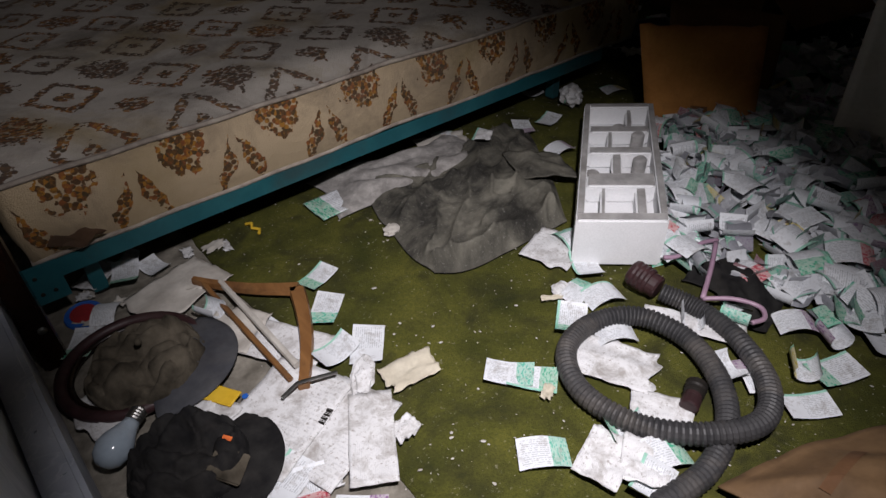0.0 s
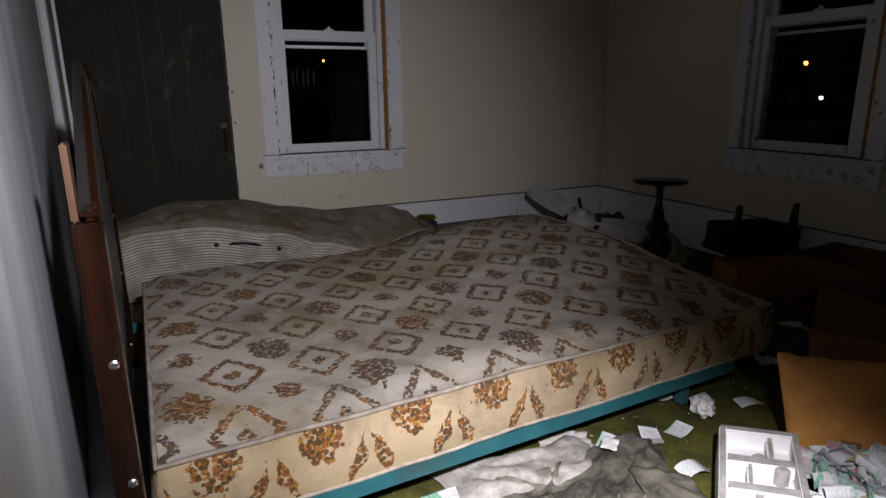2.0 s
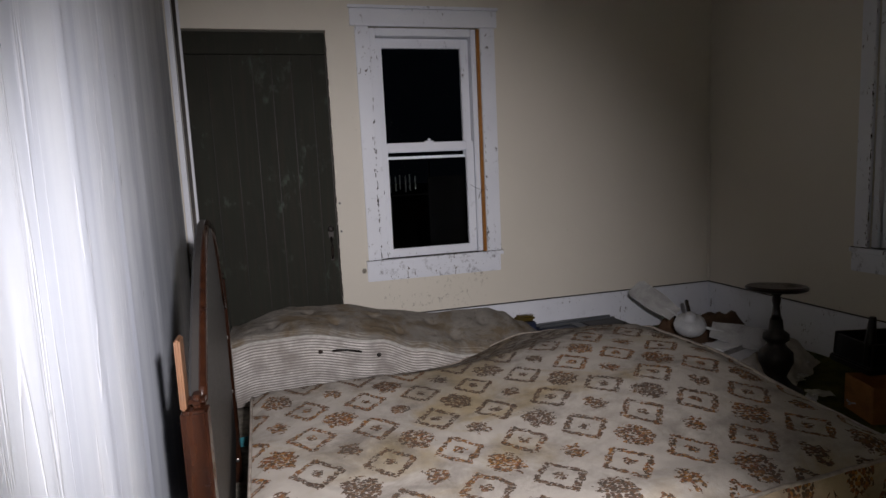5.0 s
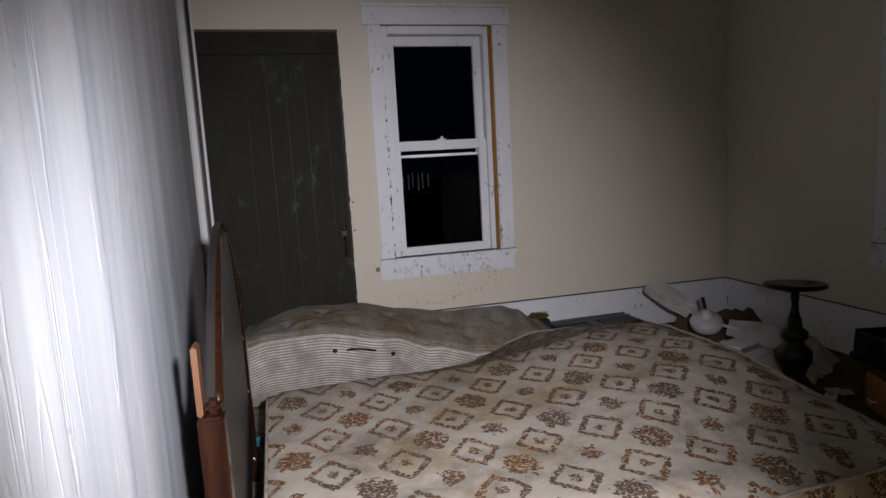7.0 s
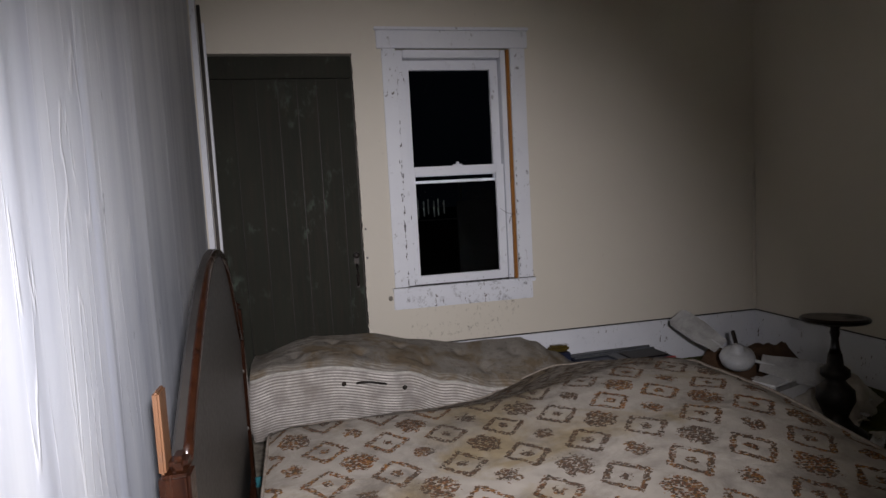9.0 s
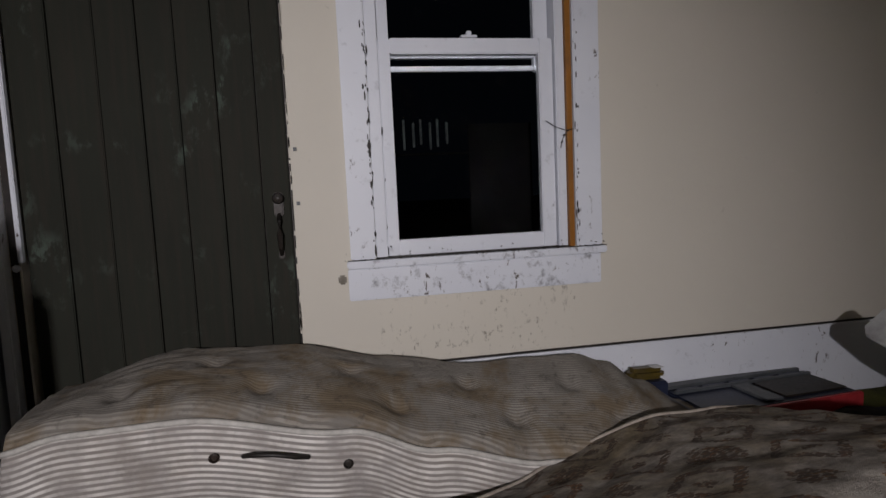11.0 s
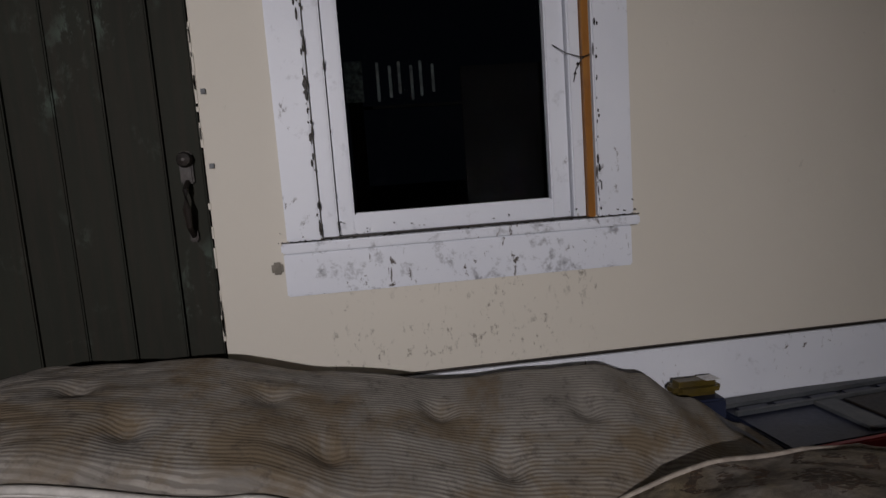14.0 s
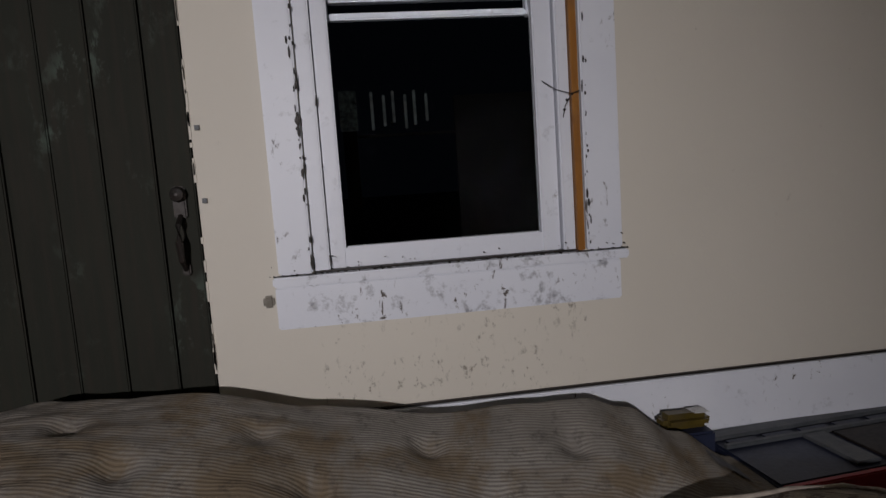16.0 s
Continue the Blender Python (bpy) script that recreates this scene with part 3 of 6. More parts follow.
tagged(part("baseboard_left", boxes((0.12, 4.0, 0.004, 0.055, 0.0, 0.15), m=left_turn, bevel=0.008), M_PANEL), "low blue-grey painted plinth along the wall", "baseboard", kind="structure")


def build_carpet():
    bm = bmesh.new()
    edge = lambda y: -0.35 + 0.02 * (y + 2.9) * -2.0 + 0.025 * noise.noise(Vector((y * 5, 1, 0))) + 0.006 * noise.noise(Vector((y * 40, 2, 0)))
    sheet(bm, 60, 120, lambda u, v: ((1 - u) * edge(-5.0 + 5.0 * v) + u * 2.64, -5.0 + 5.0 * v, 0.006 + 0.003 * hills(u * 4, v * 5, 1.0)), 0.006)
    return bm


tagged(part("carpet", build_carpet(), M_CARPET, smooth=True), "moss-green worn carpet with pale specks and a ragged edge", "carpet", kind="structure")


def baseboard(name, rows):
    bm = boxes(*rows, bevel=0.003)
    return tagged(part(name, bm, M_TRIM), "tall white painted baseboard with a dark top joint", "baseboard", kind="structure")


baseboard("baseboard_back", [(-0.155, 2.645, -0.022, -0.002, 0.0, 0.296)])
baseboard("baseboard_right", [(2.628, 2.648, -4.95, -0.024, 0.0, 0.296)])
tagged(part("baseboard_joint", boxes((-0.155, 2.645, -0.012, -0.003, 0.297, 0.303), (2.638, 2.647, -4.95, -0.014, 0.297, 0.303)), M_IRON), "dark open joint above the baseboard", "trim", kind="structure")
tagged(part("corner_scar", boxes((2.628, 2.646, -0.018, -0.002, 0.33, 1.35), bevel=0.004), M_WALL), "lumpy plaster seam in the room corner", "trim", kind="structure")


def build_window(name, m, label, grime):
    """A double-hung window in a wall; local x along the wall, y into it, z up."""
    w = tagged(new(name), label, "window", kind="structure")
    w.matrix_basis = m

    def piece(part_name, rows, mat=M_TRIM, bevel=0.004, parent=w, text=""):
        return part(part_name, boxes(*rows, m=m, bevel=bevel), mat, parent, text)

    piece("casing", [(0.016, 0.103, -0.022, -0.001, 0.682, 2.155)])
    piece("casing", [(0.837, 0.937, -0.022, -0.001, 0.682, 2.155)])
    piece("casing", [(-0.012, 0.955, -0.026, -0.001, 2.157, 2.262)])
    piece("casing_cap", [(-0.022, 0.965, -0.036, -0.001, 2.264, 2.282)])
    piece("apron", [(0.004, 0.931, -0.020, -0.001, 0.541, 0.652)], M_APRON, text="white apron board with black scuffs")
    piece("sill_joint", [(0.108, 0.812, -0.004, 0.019, 0.6795, 0.685)], M_IRON, 0.001, text="black mouldy joint under the sash")
    piece("sill", [(0.002, 0.947, -0.040, 0.05, 0.654, 0.679)], M_APRON, text="mouldy white sill with flaking paint")
    piece("jamb", [(0.106, 0.146, 0.0, 0.14, 0.681, 2.15)])
    piece("jamb", [(0.779, 0.812, 0.0, 0.14, 0.681, 2.15)])
    piece("jamb", [(0.148, 0.777, 0.004, 0.14, 2.105, 2.152)])
    piece("stop_strip", [(0.814, 0.834, -0.012, 0.03, 0.681, 2.15)], M_STRIP, 0.002, text="bare orange wood stop strip")
    low = piece("lower_sash", [(0.149, 0.190, 0.020, 0.054, 0.682, 1.432), (0.724, 0.776, 0.020, 0.054, 0.682, 1.432), (0.190, 0.724, 0.020, 0.054, 0.682, 0.739), (0.190, 0.724, 0.020, 0.054, 1.378, 1.432)])
    up = piece("upper_sash", [(0.149, 0.192, 0.060, 0.094, 1.325, 2.10), (0.722, 0.776, 0.060, 0.094, 1.325, 2.10), (0.192, 0.722, 0.060, 0.094, 1.372, 1.405), (0.192, 0.722, 0.064, 0.090, 1.328, 1.345), (0.192, 0.722, 0.060, 0.094, 2.04, 2.10)])
    for sash, z0, z1, y in ((low, 0.739, 1.378, 0.036), (up, 1.405, 2.04, 0.076)):
        g = part("pane", boxes((0.1905, 0.7215, y, y + 0.003, z0, z1), m=m), M_GLASS, sash, "dark window glass")
        g.visible_shadow = False
    lock = boxes((0.44, 0.50, 0.012, 0.05, 1.433, 1.441), (0.462, 0.48, 0.016, 0.04, 1.441, 1.456), m=m, bevel=0.003)
    part("sash_lock", lock, M_TRIM, low, "white painted sash lock")
    r = rnd(grime)
    bm = bmesh.new()
    for i in range(150):
        x, k = r.uniform(-0.005, 0.95), r.uniform(0.001, 0.005)
        z, y = (0.681, r.uniform(-0.035, -0.024)) if i % 3 else (0.68 + r.random() ** 3 * 0.05, -0.0235)
        lathe(bm, [(k * 0.3, 0), (k, 0.001), (k * 0.6, 0.003)], m @ Matrix.Translation((x, y, z)) @ pose(0, 0, 0, r.uniform(0, 40), 0, r.uniform(0, 90)), 5)
    for i in range(70):
        z, k = r.uniform(0.7, 1.6), r.uniform(0.002, 0.006)
        x = r.choice((0.098, 0.100, 0.846)) + r.gauss(0, 0.004)
        lathe(bm, [(k * 0.3, 0), (k, 0.0008), (k * 0.5, 0.0016)], m @ Matrix.Translation((x, -0.0225, z)) @ pose(0, 0, 0, 90, 0, 0) @ Matrix.Diagonal((0.6, r.uniform(1, 3.5), 1, 1)), 5)
    for i in range(24):
        z, k = 0.70 + 1.4 * r.random() ** 1.4, r.uniform(0.001, 0.003)
        x = r.choice((0.1025, 0.1035, 0.104, 0.148, 0.839)) + r.gauss(0, 0.0015)
        lathe(bm, [(k * 0.3, 0), (k, 0.0008), (k * 0.5, 0.0016)], m @ Matrix.Translation((x, -0.0225 if x < 0.12 or x > 0.8 else -0.0005, z)) @ pose(0, 0, 0, 90, r.gauss(0, 4), 0) @ Matrix.Diagonal((0.8, r.uniform(3, 9), 1, 1)), 6)
    for i in range(170):
        x, k = r.uniform(0.01, 0.93), r.uniform(0.0015, 0.0055)
        lathe(bm, [(k * 0.3, 0), (k, 0.001), (k * 0.6, 0.002)], m @ Matrix.Translation((x, r.uniform(-0.012, 0.016) if 0.11 < x < 0.81 else r.uniform(-0.034, -0.024), 0.6805)) @ Matrix.Diagonal((r.uniform(1, 4), 1, 1, 1)), 5)
    tagged(part("paint_flakes", bm, M_IRON, w, "dark paint chips along the sill and casing"), kind="stuff")
    return w


build_window("window_1", Matrix.Identity(4), "white double-hung window with flaking paint and dark panes", 5)
build_window("window_2", pose(2.65, -1.205, 0.02, 0, 0, -90), "white double-hung window in the shadowed wall", 6)
chip = boxes((-0.03, -0.002, -0.014, -0.001, 0.600, 0.632), bevel=0.006)
tagged(part("plaster_chip", chip, M_SUBFLOOR), "broken grey plaster chip beside the sill", "trim", kind="structure")


def build_cobweb():
    bm = bmesh.new()
    tube(bm, [(0.742, 0.012, 1.14), (0.775, 0.002, 1.115), (0.812, -0.016, 1.100), (0.83, -0.026, 1.106)], 0.0013, 5)
    tube(bm, [(0.812, -0.016, 1.100), (0.795, -0.01, 1.07), (0.79, -0.004, 1.04)], 0.0015, 5)
    for x, z in ((0.80, 1.085), (0.792, 1.06), (0.815, 1.10)):
        lathe(bm, [(0.001, -0.003), (0.005, 0), (0.001, 0.004)], Matrix.Translation((x, -0.012, z)), 6)
    return part("cobweb", bm, M_IRON)


tagged(build_cobweb(), "dusty cobweb threads across the window frame", "cobweb")


def build_door():
    d = thing("door_1", (-0.58, 0.03, 0), "dark green plank door, closed, with scuffed paint", "door", kind="structure")
    xs = [-0.990, -0.868, -0.735, -0.612, -0.500, -0.385, -0.262, -0.172]
    r = rnd(8)
    for a, b in zip(xs, xs[1:]):
        dy = r.uniform(0.0, 0.005)
        part("plank", boxes((a + 0.002, b - 0.002, 0.018 + dy, 0.045, 0.01, 1.985), bevel=0.0035), M_DOOR, d)
    part("top_rail", boxes((-0.990, -0.172, 0.014, 0.044, 1.989, 2.118), bevel=0.004), M_DOOR, d)
    part("door_backing", boxes((-0.995, -0.168, 0.05, 0.06, 0.005, 2.122)), M_IRON, d)
    bm = boxes((-0.228, -0.196, 0.008, 0.017, 0.845, 0.925), (-0.222, -0.202, 0.006, 0.017, 0.70, 0.73), bevel=0.004)
    tube(bm, [(-0.212, 0.010, 0.85), (-0.212, -0.022, 0.83), (-0.212, -0.028, 0.785), (-0.212, -0.022, 0.74), (-0.212, 0.010, 0.715)], lambda i: 0.007 + 0.003 * (i == 2), 8)
    lathe(bm, [(0.004, 0), (0.02, 0.004), (0.016, 0.016), (0.004, 0.02)], Matrix.Translation((-0.212, 0.008, 0.905)) @ pose(0, 0, 0, 90, 0, 0), 12)
    part("thumb_latch", bm, M_IRON, d, "black iron thumb latch")
    bm = bmesh.new()
    for z in (1.065, 0.885):
        box(bm, -0.152, -0.141, -0.010, -0.001, z - 0.006, z + 0.006)
    part("strike_nail", bm, M_GREYPL, d, "bent grey nail heads")
    return d


build_door()
tagged(part("door_casing", boxes((-1.004, -0.990, -0.012, 0.012, 0.74, 2.3), bevel=0.003), M_TRIM), "thin white casing strip beside the plank door", "trim", kind="structure")
bm = bmesh.new()
lathe(bm, [(0.002, -0.012), (0.009, -0.008), (0.012, 0), (0.009, 0.008), (0.002, 0.012)], Matrix.Translation((-1.006, -0.02, 0.725)), 14)
tagged(part("corner_knob", bm, M_TRIM, smooth=True), "small round white knob at the casing's foot", "knob")
tagged(part("corner_trim", boxes((-1.058, -1.028, -0.05, -0.002, 0.0, 2.5), bevel=0.004), M_TRIM), "white upright corner trim with dirt", "trim", kind="structure")
# no opening here: the gap's darkness is put in as a flat black strip
tagged(part("corner_gap", boxes((-1.026, -1.006, -0.006, -0.001, 0.0, 2.4)), M_IRON), "black open gap beside the door", "trim", kind="structure")
bm = bmesh.new()
r = rnd(12)
for i in range(46):
    z = r.uniform(0.4, 2.1)
    box(bm, -0.166 + r.gauss(0, 0.001), -0.1625 + r.random() * 0.002, -0.004, 0.0, z, z + r.uniform(0.01, 0.07))
tagged(part("plaster_edge", bm, M_WALL), "ragged white plaster edge beside the door", "trim", kind="structure")

# ---- outside ----
tagged(part("ground", boxes((-60, 60, 0.2, 90, -0.7, -0.6), (2.9, 60, -60, 0.2, -0.7, -0.6)), M_NIGHT), "dark night ground outside the house", "ground", kind="structure")


def porch_rail():
    t = thing("porch_railing", (0.4, 0.62, -0.6), "dim weathered porch post and balusters outside the window", "railing")
    # post below its head is drawn near-black, so only the head shows
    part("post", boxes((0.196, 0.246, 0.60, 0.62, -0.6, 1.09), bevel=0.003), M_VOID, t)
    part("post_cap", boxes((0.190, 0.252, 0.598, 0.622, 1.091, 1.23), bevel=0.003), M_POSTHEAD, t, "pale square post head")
    for i in range(6):
        x = 0.300 + 0.038 * i + 0.005 * (i % 2)
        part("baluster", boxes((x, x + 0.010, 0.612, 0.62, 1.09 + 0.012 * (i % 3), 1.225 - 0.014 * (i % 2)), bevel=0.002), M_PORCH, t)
    # added board, unseen against the night, hides the orange street lamp from close up
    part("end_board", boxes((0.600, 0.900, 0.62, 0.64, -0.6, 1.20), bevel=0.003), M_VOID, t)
    # added rail under the balusters, near-black so that it stays unseen
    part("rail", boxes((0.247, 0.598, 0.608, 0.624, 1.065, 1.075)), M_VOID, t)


porch_rail()


def far_lamp(place, size, mat, label):
    t = thing("street_lamp", (place[0], place[1], -0.6), label, "street lamp")
    bm = bmesh.new()
    bmesh.ops.create_uvsphere(bm, u_segments=10, v_segments=6, radius=size, matrix=Matrix.Translation(place))
    part("lamp_globe", bm, mat, t)
    part("pole", tube(bmesh.new(), [(place[0], place[1], -0.6), (place[0], place[1], place[2] - size)], 0.04, 8), M_IRON, t)


M_SODIUM, M_MERCURY = glow("sodium_glow", (1.0, 0.30, 0.035), 40), glow("mercury_glow", (0.75, 0.95, 1.0), 16)
far_lamp((-0.58 + 0.2595 * 34, 30.1, 1.15 + 0.047 * 34), 0.05, M_SODIUM, "distant orange street lamp in the dark")
far_lamp((-0.607 + 0.8192 * 40, -3.944 + 0.5727 * 40, 1.10 + 0.0319 * 40), 0.10, M_SODIUM, "orange street lamp beyond the yard")
far_lamp((-0.607 + 0.8326 * 36, -3.944 + 0.5536 * 36, 1.10 - 0.0147 * 36), 0.09, M_MERCURY, "cool white yard lamp low in the dark")

# ---- the bed ----
FL, FR = Vector((-0.675, -2.725)), Vector((1.265, -2.612))
BACK = -0.76


def bed_xy(u, v):
    x = FL.x + (FR.x - FL.x) * u
    front = FL.y + (FR.y - FL.y) * u
    return x - 0.045 * v * (1 - u), front + (BACK + 0.25 * smooth(0.35, 0.70, u) - front) * v


def bed_top(x, y):
    z = 0.362 + 0.064 * smooth(0.1, 0.95, x) * smooth(-2.55, -1.7, y) + 0.012 * hills(x, y, 2.0, 2.6) + 0.004 * hills(x, y, 5.0, 12)
    crest = -1.36 + 0.10 * smooth(0.2, 1.2, x)
    if y > crest:
        z -= (0.36 - 0.08 * smooth(0.3, 0.9, x)) * (y - crest)
        z += 0.012 * hills(x, y, 9.0, 9) * smooth(crest, crest + 0.2, y)
    edge = min((y - (FL.y + (FR.y - FL.y) * (x - FL.x) / (FR.x - FL.x))), FR.x - x, x - FL.x + 0.06)
    return z - 0.030 * (1 - smooth(0.0, 0.11, edge))


def build_mattress():
    t = thing("mattress", (0.3, -1.7, 0.16), "stained flowered mattress with brown and orange posies on the bed", "mattress")
    bm = bmesh.new()

    def top(u, v):
        x, y = bed_xy(u, v)
        return x, y, bed_top(x, y)

    sheet(bm, 96, 96, top)
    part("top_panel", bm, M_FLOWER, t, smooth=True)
    bm = bmesh.new()
    rim = [(i / 96, 0) for i in range(96)] + [(1, i / 96) for i in range(96)] + [(1 - i / 96, 1) for i in range(96)] + [(0, 1 - i / 96) for i in range(96)]
    cols = []
    for u, v in rim:
        x, y, z = top(u, v)
        out = Vector((0, -1, 0)) if v == 0 else Vector((1, 0, 0)) if u == 1 else Vector((0, 1, 0)) if v == 1 else Vector((-1, 0, 0))
        low = max(0.02, min(z - 0.17, 0.168))
        col = []
        for k in range(7):
            f = k / 6
            p = Vector((x, y, z + (low - z) * f)) + out * (0.016 * math.sin(math.pi * f) + 0.004 * hills(x * 3 + y * 3, f * 2, 3.0))
            col.append(bm.verts.new(p))
        cols.append(col)
    for a, b in zip(cols, cols[1:] + cols[:1]):
        for k in range(6):
            bm.faces.new((a[k], a[k + 1], b[k + 1], b[k]))
    part("border", bm, M_FLOWER_SIDE, t, "cream flowered border panel", smooth=True)
    for name, k in (("top_piping", 0), ("bottom_piping", 6)):
        pts = []
        for i, (u, v) in enumerate(rim[::2]):
            x, y, z = top(u, v)
            pts.append((x, y, z + 0.002 if k == 0 else max(0.022, min(z - 0.168, 0.170))))
        part(name, tube(bmesh.new(), pts, 0.006, 6, True), M_PIPING, t, smooth=True)
    bm = bmesh.new()
    sheet(bm, 8, 4, lambda u, v: (-0.63 + 0.085 * u + 0.012 * math.sin(v * 5), -2.742 - 0.007 * math.sin(u * 3.1), 0.185 + 0.008 * math.sin(u * 9) + 0.035 * v * (0.3 + 0.7 * math.sin(0.3 + u * 2.6))))
    part("tear", bm, M_RAG, t, "torn brown hole in the corner")
    return t


build_mattress()


def build_bed_frame():
    t = thing("bed_frame", (0.3, -2.6, 0), "chipped teal steel bed frame with angle rails", "bed frame")
    d = (FR - FL).normalized()
    m = Matrix.Translation((FL.x, FL.y - 0.004, 0)) @ Matrix.Rotation(math.atan2(d.y, d.x), 4, "Z")
    for y in (0.0, 1.42):
        part("side_rail", boxes((-0.03, 1.78, y, y + 0.006, 0.118, 0.160), (-0.03, 1.78, y + 0.006, y + 0.05, 0.118, 0.124), m=m, bevel=0.001), M_TEAL, t)
    for x in (0.02, 1.70):
        part("cross_rail", boxes((x, x + 0.04, 0.052, 1.418, 0.126, 0.134), m=m), M_TEAL, t)
    for x in (0.075, 1.60):
        for y in (0.055, 1.36):
            leg = part("leg", boxes((x, x + 0.032, y, y + 0.006, 0.012, 0.117), (x, x + 0.006, y + 0.006, y + 0.035, 0.012, 0.117), m=m, bevel=0.001), M_TEAL, t)
            bm = boxes((x + 0.002, x + 0.03, y + 0.002, y + 0.03, 0.0045, 0.0115), m=m, bevel=0.002)
            part("glide", bm, M_IRON, leg)
    part("head_bracket", boxes((-0.036, 0.035, -0.008, -0.002, 0.075, 0.165), (-0.036, -0.031, -0.008, 0.06, 0.075, 0.165), m=m, bevel=0.001), M_TEAL, t, "teal plate with bolt holes")
    for x, z in ((-0.012, 0.10), (0.012, 0.10), (-0.012, 0.14)):
        bm = lathe(bmesh.new(), [(0.004, 0), (0.0045, 0.002), (0.002, 0.003)], m @ Matrix.Translation((x, -0.008, z)) @ pose(0, 0, 0, 90, 0, 0), 8)
        part("bolt", bm, M_IRON, t)


build_bed_frame()


def build_headboard():
    t = thing("headboard", (-0.74, -2.1, 0), "dark varnished arched wooden headboard with an orange raw edge", "headboard")
    y0, long = -2.835, 1.46
    skew = lambda y: -0.714 - 0.050 * (y - y0)

    def edge(s):
        return 0.875 + 0.262 * math.sin(math.pi * min(1.0, s * 0.97)) - 0.14 * smooth(0.62, 1.0, s) ** 1.5

    bm = bmesh.new()
    n = 48
    rows = []
    for i in range(n + 1):
        s = i / n
        y, top = y0 + 0.03 + (long - 0.06) * s, edge(s)
        x = skew(y)
        rows.append([bm.verts.new((x - 0.011, y, 0.22)), bm.verts.new((x + 0.011, y, 0.22)), bm.verts.new((x + 0.011, y, top - 0.006)), bm.verts.new((x + 0.006, y, top)), bm.verts.new((x - 0.006, y, top)), bm.verts.new((x - 0.011, y, top - 0.006))])
    for a, b in zip(rows, rows[1:]):
        for k in range(6):
            bm.faces.new((a[k], b[k], b[(k + 1) % 6], a[(k + 1) % 6]))
    bm.faces.new(rows[0])
    bm.faces.new(rows[-1][::-1])
    part("panel", bm, M_HEAD_FACE, t, "dusty dark veneer panel", smooth=False)
    bm = bmesh.new()
    tube(bm, [(skew(y0 + 0.03 + (long - 0.06) * i / 40) + 0.010, y0 + 0.03 + (long - 0.06) * i / 40, edge(i / 40) - 0.012) for i in range(41)], 0.011, 8)
    part("moulding", bm, M_EDGE, t, "rounded dark edge moulding", smooth=True)
    for y in (y0, y0 + long):
        x = skew(y)
        bm = boxes((x - 0.022, x + 0.022, y - 0.018, y + 0.03, 0.001, 0.86), bevel=0.005)
        post = part("post", bm, M_EDGE, t)
        part("post_top", boxes((x - 0.020, x - 0.010, y - 0.016, y + 0.028, 0.862, 0.985), bevel=0.003), M_RAW, post, "raw orange wood end")
        part("post_cap", boxes((x - 0.008, x + 0.019, y - 0.014, y + 0.026, 0.862, 0.885), bevel=0.008), M_EDGE, post)
        for z in (0.395, 0.10, 0.62):
            bm = lathe(bmesh.new(), [(0.0085, 0), (0.0085, 0.002), (0.005, 0.004), (0.001, 0.0045)], Matrix.Translation((x + 0.008, y - 0.0185, z)) @ pose(0, 0, 0, 90, 0, 0), 12)
            part("bolt", bm, M_STEEL, post, "bright steel bolt head")


build_headboard()


def ramp_at(rows, x):
    for (a, p), (b, q) in zip(rows, rows[1:]):
        if x <= b:
            f = smooth(a, b, x)
            return p + (q - p) * f
    return rows[-1][1]


REAR = [(-0.86, 0.37), (-0.5, 0.455), (-0.2, 0.445), (0.08, 0.385), (0.38, 0.330), (0.60, 0.332), (0.76, 0.333), (0.87, 0.295), (1.0, 0.205), (1.15, 0.115), (1.34, 0.045)]
FORE = [(-0.86, 0.362), (-0.70, 0.392), (-0.45, 0.396), (-0.04, 0.322), (0.2, 0.240), (0.5, 0.165), (0.95, 0.085), (1.34, 0.042)]
TUFTS = [(-0.62, 0.30), (-0.40, 0.62), (-0.26, 0.28), (-0.02, 0.60), (0.10, 0.26), (0.34, 0.62), (0.46, 0.28), (0.68, 0.6), (0.80, 0.28)]


